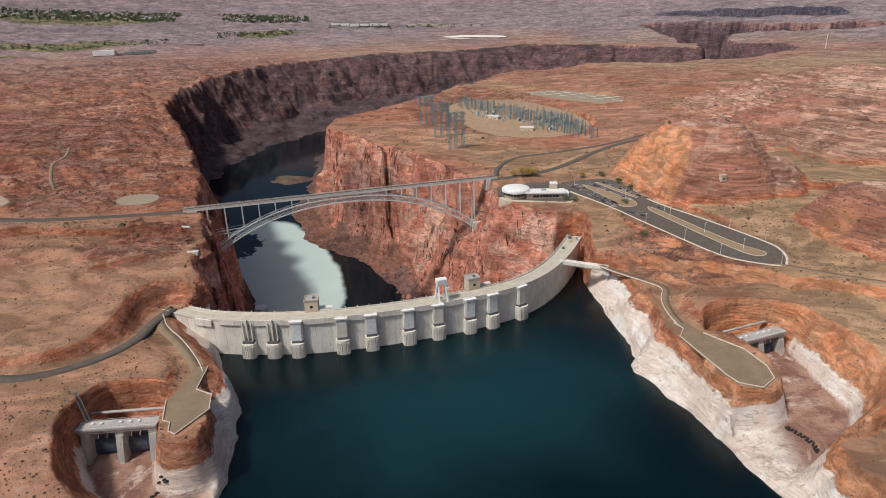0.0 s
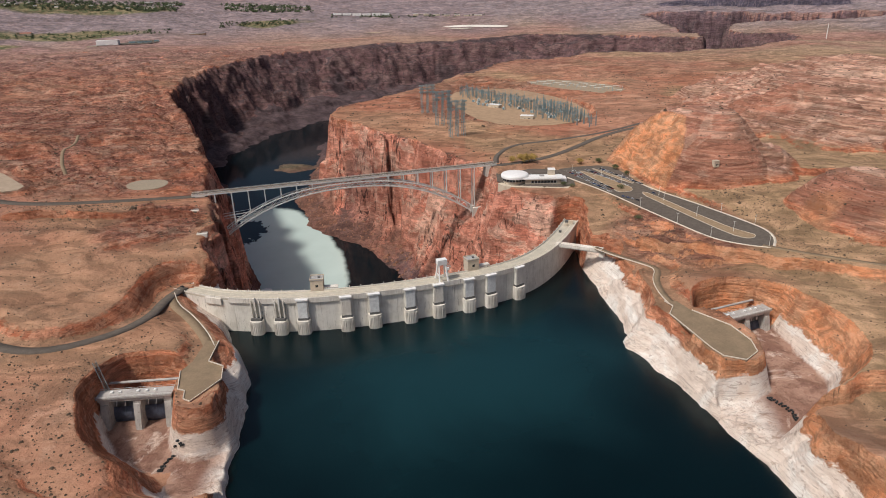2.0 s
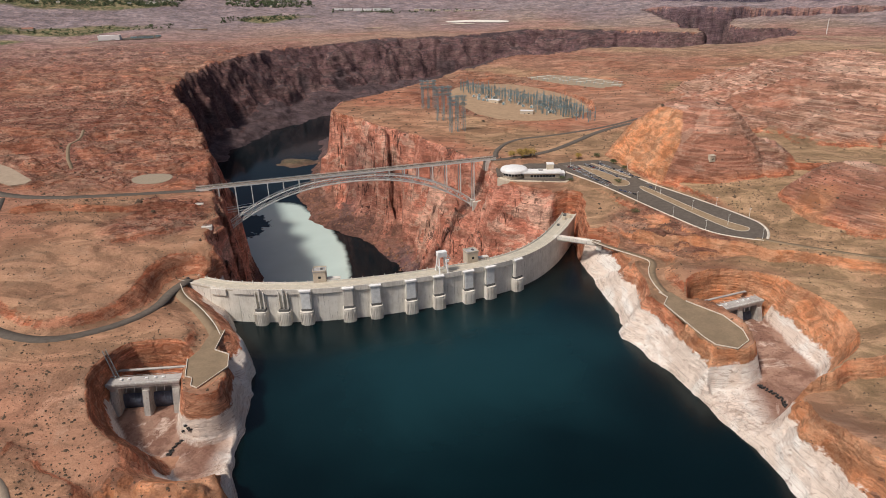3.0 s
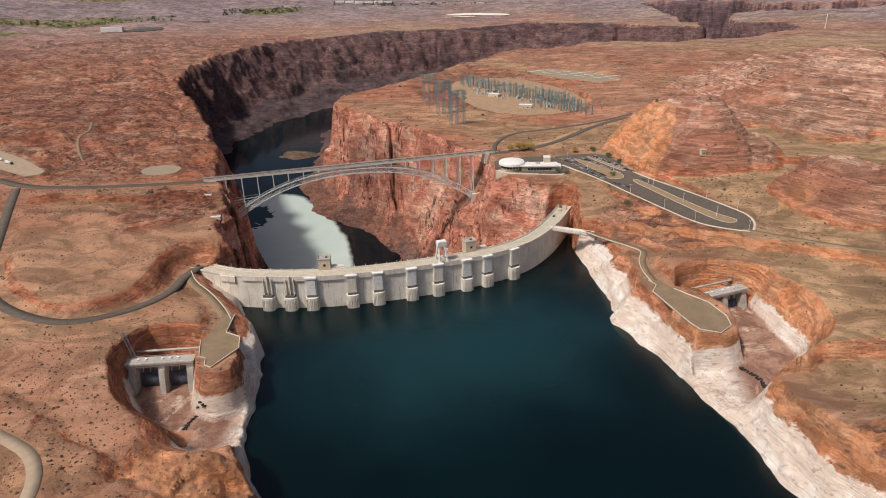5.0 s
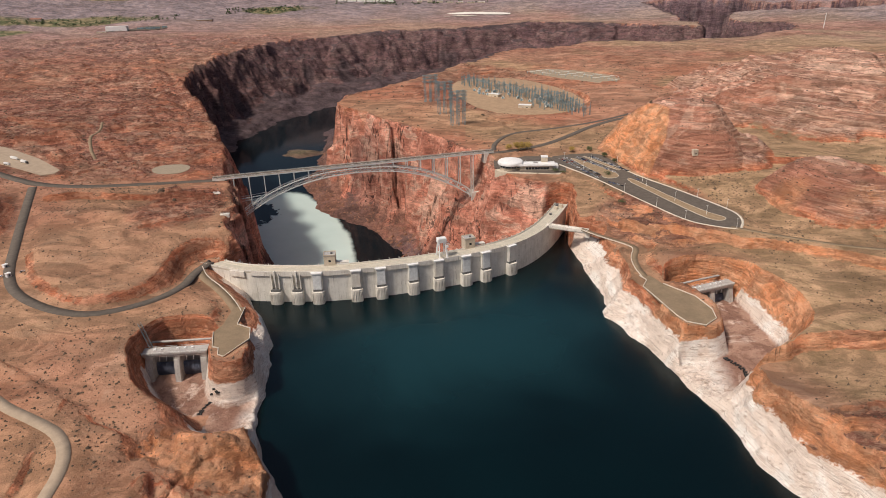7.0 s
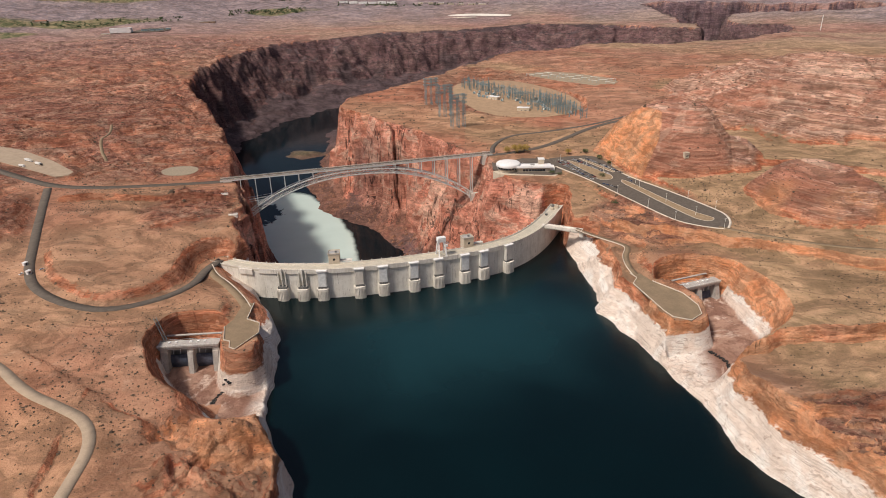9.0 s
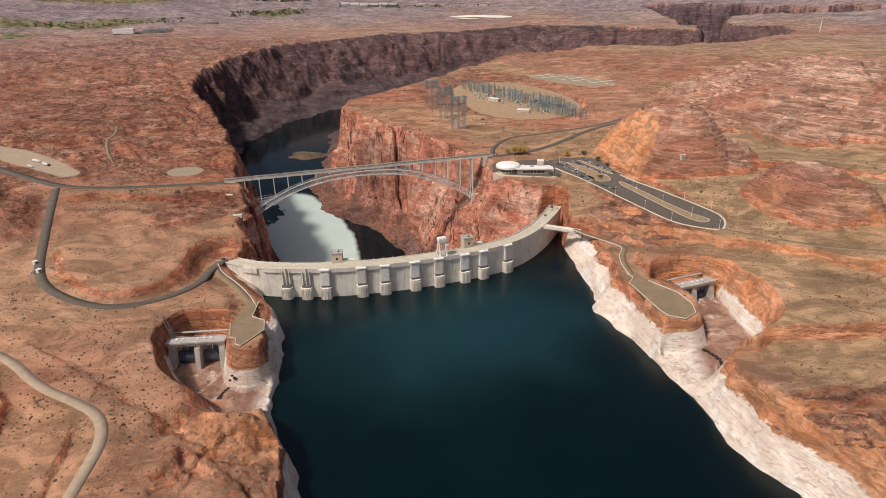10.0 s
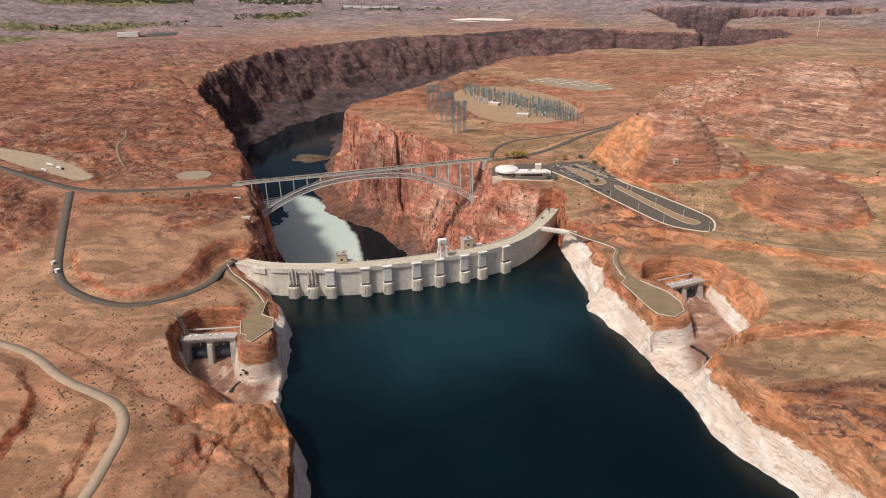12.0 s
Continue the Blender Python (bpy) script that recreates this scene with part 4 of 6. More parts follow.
WHITE = plain("white_paint", (0.78, 0.77, 0.74), 0.5, 0, 0.08, 0.3)
ROOF_GREY = plain("grey_roofing", (0.36, 0.35, 0.33), 0.9, 0, 0.2, 0.3)
TAN_WALL = plain("tan_stucco", (0.55, 0.47, 0.36), 0.9, 0, 0.15, 0.3)
GLASS = plain("dark_glass", (0.02, 0.024, 0.028), 0.12, 0, 0.2, 0.3, 0.6)
GATE_BLUE = plain("blue_grey_gate_steel", (0.17, 0.19, 0.25), 0.55, 0.2, 0.25, 0.3)
DARK_STEEL = plain("weathered_steel", (0.13, 0.13, 0.125), 0.6, 0.3, 0.2, 0.5)
GALVANISED = plain("galvanised_steel", (0.22, 0.31, 0.33), 0.5, 0.2, 0.2, 0.3)
PALE_STEEL = plain("pale_grey_painted_steel", (0.66, 0.67, 0.65), 0.6, 0.0, 0.15, 0.3)
RUBBER = plain("black_rubber", (0.02, 0.02, 0.02), 0.85)
WHITE_LINE = plain("white_road_paint", (0.62, 0.60, 0.55), 0.8)
KERB = plain("pale_kerb_concrete", (0.62, 0.55, 0.45), 0.9)
SAND = plain("sandy_soil", (0.30, 0.215, 0.13), 0.95, 0, 0.2, 0.2)
BARK = plain("bark", (0.12, 0.08, 0.05), 0.9)
LEAF_GOLD = plain("golden_leaves", (0.30, 0.20, 0.05), 0.8, 0, 0.4, 0.5)
LEAF_GREEN = plain("dusty_green_leaves", (0.075, 0.085, 0.035), 0.85, 0, 0.4, 0.3)
SCRUB = plain("desert_scrub", (0.095, 0.066, 0.044), 0.95, 0, 0.5, 0.05)
CAR_PAINTS = [plain("car_paint_" + n, c, 0.3, 0.2, 0.05, 0.5, 0.6) for n, c in (("white", (0.75, 0.75, 0.75)), ("silver", (0.42, 0.43, 0.45)), ("black", (0.03, 0.03, 0.035)), ("red", (0.30, 0.04, 0.03)), ("blue", (0.05, 0.09, 0.2)))]

# ---------------------------------------------------------------- the dam
CREST = rounded([(-296, 541), (-262, 526), (-236, 517), (-193, 513.5), (-147, 515), (-117, 520), (-86, 527), (-58, 535), (-30, 545), (2, 557), (26, 568), (52, 583), (78, 606), (101, 640), (118, 674), (131, 706), (137, 722)], 2, False)
CREST_LEN = np.concatenate([[0], np.cumsum(np.linalg.norm(np.diff(CREST, axis=0), axis=1))])


def on_crest(s, off=0.0):
    """Place and heading at s metres along the crest; off goes downstream."""
    p = np.array([np.interp(s, CREST_LEN, CREST[:, k]) for k in (0, 1)])
    q = np.array([np.interp(s + 2, CREST_LEN, CREST[:, k]) for k in (0, 1)]) - np.array([np.interp(s - 2, CREST_LEN, CREST[:, k]) for k in (0, 1)])
    q /= np.linalg.norm(q)
    return p + off * np.array([-q[1], q[0]]), math.degrees(math.atan2(q[1], q[0]))


def crest_s(x, y):
    k = np.argmin(np.hypot(CREST[:, 0] - x, CREST[:, 1] - y))
    return min((s for s in np.linspace(CREST_LEN[max(k - 1, 0)], CREST_LEN[min(k + 1, len(CREST) - 1)], 40)), key=lambda s: np.hypot(*(on_crest(s)[0] - (x, y))))


def swept(section, s0, s1, steps=1):
    """A solid of one section along the crest, from s0 to s1."""
    bm = bmesh.new()
    rings = []
    for s in np.linspace(s0, s1, steps + 1):
        rings.append([bm.verts.new((*on_crest(s, o)[0], z)) for o, z in section])
    n = len(section)
    for a, b in zip(rings[:-1], rings[1:]):
        for i in range(n):
            bm.faces.new((a[i], a[(i + 1) % n], b[(i + 1) % n], b[i]))
    bm.faces.new(rings[0])
    bm.faces.new(rings[-1][::-1])
    bmesh.ops.recalc_face_normals(bm, faces=bm.faces)
    return bm


def build_dam():
    dam = thing("dam", "pale streaked concrete arch dam with curved crest between rock walls", "dam")
    total = CREST_LEN[-1]
    part("core", swept([(0.7, -150), (0.7, 33), (15.4, 33), (15.4, 23), (82, -150)], 0.5, total - 0.5, 60), CONCRETE, dam)
    count = 27
    for i in range(count):
        a, b = total * i / count + 0.12, total * (i + 1) / count - 0.12
        part("monolith", swept([(0, -60), (0, 33.4), (15.9, 33.4), (15.9, 24), (30, -12), (30, -60)], a, b, 3), CONCRETE, dam)
    part("crest_road", swept([(0.0, 33.4), (0.0, 35.0), (16, 35.0), (16, 33.4)], 0, total, 70), plain("dusty_crest_road", (0.50, 0.455, 0.36), 0.9, 0, 0.15, 0.15), dam, "dusty khaki concrete roadway")
    s0 = crest_s(-226, 516)
    part("cornice", swept([(-1.5, 31.2), (-1.5, 35.3), (0.0, 35.3), (0.0, 30.2)], s0, total, 60), PALE_CONCRETE, dam)
    part("parapet", swept([(-1.5, 35.3), (-1.5, 36.5), (-0.9, 36.5), (-0.9, 35.3)], s0, total, 60), PALE_CONCRETE, dam)
    part("parapet", swept([(0.0, 35.0), (0.0, 36.3), (0.6, 36.3), (0.6, 35.0)], 6, s0, 12), PALE_CONCRETE, dam)
    part("parapet", swept([(15.4, 35.0), (15.4, 36.4), (16, 36.4), (16, 35.0)], 4, total, 70), PALE_CONCRETE, dam)
    for off in (4.2, 12.0):
        part("kerb", swept([(off, 35.0), (off, 35.3), (off + 0.5, 35.3), (off + 0.5, 35.0)], 10, total - 6, 70), KERB, dam)
    part("widening", boxed((-9, -1.6, 28.5), (9, 0, 35.2), 0.2), PALE_CONCRETE, dam, m=pose(*on_crest(crest_s(-242, 519))[0], 0, 0, 0, on_crest(crest_s(-242, 519))[1]))
    for k in range(46):
        p, turn = on_crest(8 + k * (total - 16) / 45, 15.7)
        part("lamp_stub", boxed((-0.3, -0.3, 35.0), (0.3, 0.3, 38.0)), PALE_CONCRETE, dam, m=pose(*p, 0, 0, 0, turn))
    for s, off, sx, sy, h in ((total - 22, 9, 2.2, 2.0, 3.2), (total - 14, 5, 1.6, 2.6, 4.6), (total - 10, 11, 2.6, 1.6, 2.6), (total - 46, 10, 1.4, 1.4, 2.2)):
        p, turn = on_crest(s, off)
        part("plant_box", boxed((-sx, -sy, 35.0), (sx, sy, 35.0 + h), 0.12), DARK_STEEL if h < 3 else TAN_WALL, dam, m=pose(*p, 0, 0, 0, turn))
    # service bays that carry the trash racks
    for k, (x, y) in enumerate([(-200, 514), (-177, 513), (-155, 514), (-114.6, 520), (-88.5, 526), (-55, 536), (-28, 546), (2.5, 557), (24.5, 567), (54, 585)]):
        p, turn = on_crest(crest_s(x, y))
        bay = part("intake", prism([(-6.4, 0.5), (-6.4, -4.6), (-5.0, -6.6), (-2.0, -7.8), (2.0, -7.8), (5.0, -6.6), (6.4, -4.6), (6.4, 0.5)], -30, 14.2), PALE_CONCRETE, dam, "ribbed pale concrete intake base", pose(*p, 0, 0, 0, turn))
        for i in range(9):
            a = -1.15 + 2.3 * i / 8
            part("rib", boxed((-0.22, -0.45, -28), (0.22, 0.3, 12.4)), PALE_CONCRETE, bay, m=pose(6.1 * math.sin(a), -4.2 - 3.6 * math.cos(a) ** 0.7 if abs(a) < 1.5 else -4, 0, 0, 0, math.degrees(a)))
        # a solid dark box stands where the slot lies in shade
        part("slot", boxed((-5.0, -4.9, 14.2), (5.0, 0.2, 16.3)), DARK_STEEL, bay, "dark box for the shade in the rack slot")
        if k < 2:
            for x0 in (-4.6, -0.5, 3.6):
                part("guide_rail", boxed((x0, -2.6, 16.3), (x0 + 1.1, 0.1, 34.2), 0.1), CONCRETE, bay)
            part("stem", boxed((-0.9, -3.4, 24), (0.9, -1.4, 37.5), 0.1), CONCRETE, bay)
        else:
            part("panel", boxed((-4.4, -4.2, 16.3), (4.4, 0.1, 34.4), 0.15), PALE_STEEL if k % 3 else PALE_CONCRETE, bay, "smooth grey steel rack panel")
            for x0 in (-5.3, 4.5):
                part("guide_rail", boxed((x0, -3.6, 16.3), (x0 + 0.8, 0.1, 34.0)), CONCRETE, bay)
            part("hoist_deck", boxed((-5.7, -5.0, 34.4), (5.7, 0.4, 36.0), 0.15), WHITE, bay, "white hoist deck")
            part("bracket", prism([(-6.8, 35.6), (-5.3, 35.6), (-5.3, 30.5)], -3.4, -1.0, "y"), CONCRETE, bay)
    # lift houses on the downstream edge
    for x, y in ((-142, 528), (13, 577)):
        p, turn = on_crest(crest_s(x, y - 12), 19.5)
        house = part("lift_house", boxed((-6.2, -4.5, 33), (6.2, 6.5, 46.2), 0.15), TAN_WALL, dam, "pale block lift house", pose(*p, 0, 0, 0, turn))
        part("roof", boxed((-6.6, -4.9, 46.2), (6.6, 6.9, 46.9)), ROOF_GREY, house)
        for lo, hi in (((-6.6, -4.9, 46.9), (6.6, -4.4, 47.9)), ((-6.6, 6.4, 46.9), (6.6, 6.9, 47.9)), ((-6.6, -4.4, 46.9), (-6.1, 6.4, 47.9)), ((6.1, -4.4, 46.9), (6.6, 6.4, 47.9))):
            part("roof_rim", boxed(lo, hi), TAN_WALL, house)
        part("window", boxed((-1.2, -4.7, 39.2), (1.4, -4.4, 41.6)), GLASS, house)
        part("vent", boxed((1.0, 0.0, 46.9), (3.2, 2.2, 48.2), 0.1), DARK_STEEL, house)
        part("platform", boxed((6.2, -2.0, 36.2), (20, 3.4, 37.6), 0.1), PALE_CONCRETE, house)
        for x0 in (8, 13, 18):
            part("prop", boxed((x0, -1.5, 30), (x0 + 0.6, 2.5, 36.2)), CONCRETE, house)
    return dam


def gantry_crane():
    p, turn = on_crest(crest_s(-22, 549), 6)
    crane = thing("gantry_crane", "white steel gantry crane with splayed legs on the dam crest", "crane", pose(*p, 35, 0, 0, turn))
    for x in (-4.5, 4.5):
        part("leg", beam(bmesh.new(), (x, -6.5, 0), (x * 0.75, -1.8, 17.5), 1.3), WHITE, crane)
        part("leg", beam(bmesh.new(), (x, 6.0, 0), (x * 0.75, 2.2, 17.5), 1.3), WHITE, crane)
        part("rail_truck", boxed((x - 1.0, -7.6, 0), (x + 1.0, -5.2, 1.3), 0.1), WHITE, crane)
        part("rail_truck", boxed((x - 1.0, 4.9, 0), (x + 1.0, 7.2, 1.3), 0.1), WHITE, crane)
        part("side_tie", beam(bmesh.new(), (x * 0.9, -4.6, 7), (x * 0.9, 4.6, 7), 0.7), WHITE, crane)
    part("machine_house", boxed((-5.0, -3.4, 17.4), (5.0, 3.4, 21.8), 0.4), WHITE, crane, "white hoist house")
    part("top_rail", boxed((-5.0, -3.4, 22.4), (5.0, 3.4, 22.6)), WHITE, crane)
    part("boom", beam(bmesh.new(), (3, -1, 17), (10.5, 3, 12), 0.8), WHITE, crane)
    part("boom_stay", beam(bmesh.new(), (4, 0, 21), (10.5, 3, 12), 0.35), WHITE, crane)
    part("cab", boxed((4.2, -4.0, 11.5), (6.8, -1.4, 14.2), 0.15), WHITE, crane)
    return crane


build_dam()
gantry_crane()

# ---------------------------------------------------------------- the steel arch bridge
BR_A, BR_B, BR_Z = Vector((-338, 758, 0)), Vector((36, 885, 0)), 66.0
BR_LEN = (BR_B - BR_A).length


def build_bridge():
    turn = math.degrees(math.atan2(BR_B.y - BR_A.y, BR_B.x - BR_A.x))
    br = thing("arch_bridge", "silver-grey steel deck arch bridge spanning the gorge", "bridge", pose(BR_A.x, BR_A.y, 0, 0, 0, turn))
    mid, half = 188.0, 176.0

    def arch(s, low=0.0):
        q = min(1, abs(s - mid) / half)
        return 60.5 - 53 * q ** 2.45 - low * (1.0 + 0.45 * q)

    part("deck", boxed((-14, -5.6, BR_Z - 2.2), (BR_LEN + 8, 5.6, BR_Z - 0.25)), STEEL, br)
    part("roadway", boxed((-14, -5.2, BR_Z - 0.25), (BR_LEN + 8, 5.2, BR_Z)), ASPHALT, br, "grey asphalt roadway")
    for y in (-5.6, 5.3):
        part("kerb", boxed((-14, y, BR_Z - 0.3), (BR_LEN + 8, y + 0.3, BR_Z + 0.5)), KERB, br)
        part("top_rail", boxed((-14, y + 0.05, BR_Z + 1.25), (BR_LEN + 8, y + 0.25, BR_Z + 1.45)), STEEL, br)
        part("mid_rail", boxed((-14, y + 0.08, BR_Z + 0.85), (BR_LEN + 8, y + 0.22, BR_Z + 0.97)), STEEL, br)
        bm = bmesh.new()
        for s in np.arange(-13, BR_LEN + 7, 4.0):
            box(bm, (s, y + 0.05, BR_Z + 0.4), (s + 0.2, y + 0.25, BR_Z + 1.3))
        tagged(part("rail_posts", bm, STEEL, br), kind="stuff")
    panels = np.linspace(mid - half, mid + half, 41)
    for y in (-5.0, 5.0):
        for low, name in ((0.0, "top_chord"), (6.2, "bottom_chord")):
            bm = bmesh.new()
            rings = [[bm.verts.new((s, y + dy, arch(s, low) + dz)) for dy, dz in ((-0.62, -0.7), (0.62, -0.7), (0.62, 0.7), (-0.62, 0.7))] for s in panels]
            for a, b in zip(rings[:-1], rings[1:]):
                for k in range(4):
                    bm.faces.new((a[k], a[(k + 1) % 4], b[(k + 1) % 4], b[k]))
            bm.faces.new(rings[0][::-1])
            bm.faces.new(rings[-1])
            bmesh.ops.recalc_face_normals(bm, faces=bm.faces)
            part(name, bm, STEEL, br)
        for i, s in enumerate(panels):
            if i % 2 == 0:
                part("web_post", beam(bmesh.new(), (s, y, arch(s)), (s, y, arch(s, 6.2)), 0.65), STEEL, br)
            if i < 40:
                nxt = panels[i + 1]
                ends = ((s, y, arch(s)), (nxt, y, arch(nxt, 6.2))) if i % 2 else ((s, y, arch(s, 6.2)), (nxt, y, arch(nxt)))
                part("web_diagonal", beam(bmesh.new(), *ends, 0.62), STEEL, br)
    for i, s in enumerate(panels):
        for low in (0.0, 6.2):
            if i % 2 == 0:
                part("cross_strut", beam(bmesh.new(), (s, -5, arch(s, low)), (s, 5, arch(s, low)), 0.55), STEEL, br)
            elif 0 < i < 40:
                a, b = panels[i - 1], panels[i + 1]
                part("lateral_brace", beam(bmesh.new(), (a, -5, arch(a, low)), (b, 5, arch(b, low)), 0.4), STEEL, br)
    for s in np.arange(13.5, 371, 20.9):
        foot = arch(s) if mid - half + 4 < s < mid + half - 4 else 1.0
        if BR_Z - 2 - foot < 1.5:
            continue
        for y in (-5.0, 5.0):
            part("column", beam(bmesh.new(), (s, y, foot - 0.2), (s, y, BR_Z - 2.2), 1.25, 1.25), STEEL, br)
        part("column_cap", boxed((s - 0.7, -5.2, BR_Z - 3.3), (s + 0.7, 5.2, BR_Z - 2.2)), STEEL, br)
        if BR_Z - foot > 26:
            part("column_tie", beam(bmesh.new(), (s, -5, (foot + BR_Z) / 2), (s, 5, (foot + BR_Z) / 2), 0.5), STEEL, br)
    for z in (29.0, 33.0):
        for y in (-5.0, 5.0):
            part("long_tie", beam(bmesh.new(), (13.5, y, z), (55.3, y, z + 3), 0.45), STEEL, br)
    for s in (9.0, 366.0):
        for y in (-5.0, 5.0):
            part("skewback", boxed((s - (0 if s > 100 else 16), y - 2.2, -34), (s + (16 if s > 100 else 5), y + 2.2, 3.5), 0.4), CONCRETE, br)
    for s in (-4.0, BR_LEN - 2):
        part("abutment", boxed((s - 6, -5.8, 48), (s + 6, 5.8, BR_Z - 2.2), 0.2), PALE_CONCRETE, br)
    return br


build_bridge()


def footbridge():
    a, b = Vector((103, 648, 0)), Vector((146, 630, 0))
    d = b - a
    fb = thing("footbridge", "pale concrete access bridge from dam crest to rock shore", "bridge", pose(a.x, a.y, 0, 0, 0, math.degrees(math.atan2(d.y, d.x))))
    n = d.length
    part("deck", boxed((-2, -3.6, 32.6), (n + 4, 3.6, 35.2), 0.15), PALE_CONCRETE, fb)
    for y in (-3.6, 3.1):
        part("parapet", boxed((-1, y, 35.2), (n + 4, y + 0.5, 36.3)), PALE_CONCRETE, fb)
    for x in (0.30, 0.72):
        part("girder", boxed((0, -3.0 + 4.4 * x, 31.0), (n + 3, -2.2 + 4.4 * x, 32.6)), CONCRETE, fb)
    part("bearing", boxed((n + 1, -3.8, 27), (n + 6, 3.8, 32.6), 0.2), CONCRETE, fb)
    return fb


footbridge()


# ---------------------------------------------------------------- spillway gates
# darker than the dam: grey concrete with the pits' shade in its colour
GREY_SHADED_CONCRETE = concrete_material("grey_shaded_concrete", (0.46, 0.43, 0.39), (0.30, 0.275, 0.25))


def spillway(m, label):
    gate = thing("spillway_gate", label, "spillway gate", m, "spillway gates")
    L = 26.0
    side = [(6.5, -6), (3.0, 29.5), (-6.5, 29.5), (-6.5, 24.5), (-13.5, -1.0), (-13.5, -6)]
    for x, w in ((-L + 3.2, 6.4), (0.5, 5.6), (L - 3.0, 6.0)):
        part("pier", prism(side, x - w / 2, x + w / 2, "x"), GREY_SHADED_CONCRETE, gate)
        part("pier_nose", prism([(-6.5, 24.5), (-13.5, -1.0), (-13.5, -6), (-14.6, -6), (-14.6, -1.2), (-7.4, 24.5)], x - w / 2 + 0.7, x + w / 2 - 0.7, "x"), GREY_SHADED_CONCRETE, gate)
    part("deck", boxed((-L - 2, -7.6, 29.5), (L + 1, 3.2, 31.4), 0.2), GREY_SHADED_CONCRETE, gate)
    part("beam", boxed((-L - 1, -7.0, 27.6), (L, -5.6, 29.5)), GREY_SHADED_CONCRETE, gate)
    part("sill", prism([(6, -6), (6, 3.5), (-7, 3.5), (-11, 1.0), (-11, -6)], -L, L, "x"), GREY_SHADED_CONCRETE, gate)
    part("back_wall", boxed((-L, 5.4, -2), (L, 6.6, 27)), GREY_SHADED_CONCRETE, gate)
    for x0, x1 in ((-L + 6.4, -2.3), (3.3, L - 6.0)):
        bm = bmesh.new()
        rows = []
        for i in range(9):
            a = radians(-52 + 11.5 * i)
            rows.append([bm.verts.new((x, 8.5 - 11.5 * math.cos(a), 11.0 + 11.5 * math.sin(a))) for x in (x0, x1)])
        for r, q in zip(rows[:-1], rows[1:]):
            bm.faces.new((r[0], r[1], q[1], q[0]))
        bmesh.ops.solidify(bm, geom=bm.faces[:], thickness=0.5)
        leaf = part("gate_leaf", bm, GATE_BLUE, gate, "curved blue-grey steel radial gate")
        for k in range(1, 4):
            x = x0 + (x1 - x0) * k / 4
            part("stiffener", beam(bmesh.new(), (x, -3.3, 12), (x, -1.6, 18.5), 0.35), GATE_BLUE, leaf)
        for k in (0.25, 0.6):
            x = x0 + (x1 - x0) * k
            part("hoist_arm", beam(bmesh.new(), (x, -4.8, 22), (x + 1.2, -3.6, 28), 0.5), WHITE, gate)
    for k, x in enumerate((-18, -12, -5.5, 1.0, 7.5, 13.5)):
        if k == 2:
            continue
        part("hoist_cover", boxed((x - 1.1, -2.4, 31.4), (x + 1.1, -0.6, 32.7), 0.2), WHITE, gate, "white hoist cover")
    for y in (-7.4, 3.0):
        part("railing", boxed((-L - 2, y, 32.3), (L + 1, y + 0.12, 32.45)), STEEL, gate)
        for x in np.arange(-L - 2, L + 1, 4.5):
            part("rail_post", boxed((x, y, 31.4), (x + 0.12, y + 0.12, 32.3)), STEEL, gate)
    part("walkway", boxed((-L - 3, 14.5, 29.0), (L + 2, 17.0, 29.8)), GREY_SHADED_CONCRETE, gate)
    return gate


spillway(pose(-246, 372, 0, 0, 0, 7), "grey concrete spillway gate structure with two blue-grey gates in deep bowl")
spillway(pose(246, 491, 0, 0, 0, 23), "pale concrete spillway gate structure beside the paved rock overlook")


def service_stair(a, b, label):
    """A steep steel stair from a down to b, with rails on both sides."""
    st = thing("service_stair", label, "stair")
    a, b = Vector(a), Vector(b)
    side = (b - a).cross(Vector((0, 0, 1))).normalized() * 1.3
    for s0 in (-1, 1):
        part("stringer", beam(bmesh.new(), a + side * s0, b + side * s0, 0.35, 0.6), DARK_STEEL, st)
        part("handrail", beam(bmesh.new(), a + side * s0 + Vector((0, 0, 1.3)), b + side * s0 + Vector((0, 0, 1.3)), 0.16), GALVANISED, st)
        for k in range(7):
            p = a.lerp(b, k / 6) + side * s0
            part("rail_post", beam(bmesh.new(), p, p + Vector((0, 0, 1.3)), 0.14), GALVANISED, st)
    for k in range(16):
        p = a.lerp(b, (k + 0.5) / 16)
        part("tread", beam(bmesh.new(), p - side, p + side, 0.5, 0.12), DARK_STEEL, st)
    return st


service_stair((-279, 380, 50.5), (-268, 371, 31.6), "dark steel stair down the pit wall to the gate deck")


def boom_float(m):
    f = thing("boom_float", "dark steel boom float stranded on the pit floor", "float", m, "stranded boom floats")
    bm = bmesh.new()
    bmesh.ops.create_cone(bm, cap_ends=True, segments=12, radius1=0.8, radius2=0.8, depth=3.6, matrix=pose(0, 0, 0.75, 0, 90, 0))
    part("drum", bm, RUBBER, f)
    for x in (-1.1, 1.1):
        bm = bmesh.new()
        bmesh.ops.create_cone(bm, cap_ends=True, segments=12, radius1=0.88, radius2=0.88, depth=0.25, matrix=pose(x, 0, 0.75, 0, 90, 0))
        part("band", bm, DARK_STEEL, f)
    part("chain_eye", boxed((1.8, -0.12, 0.6), (2.3, 0.12, 0.9)), DARK_STEEL, f)
    return f


float0 = None
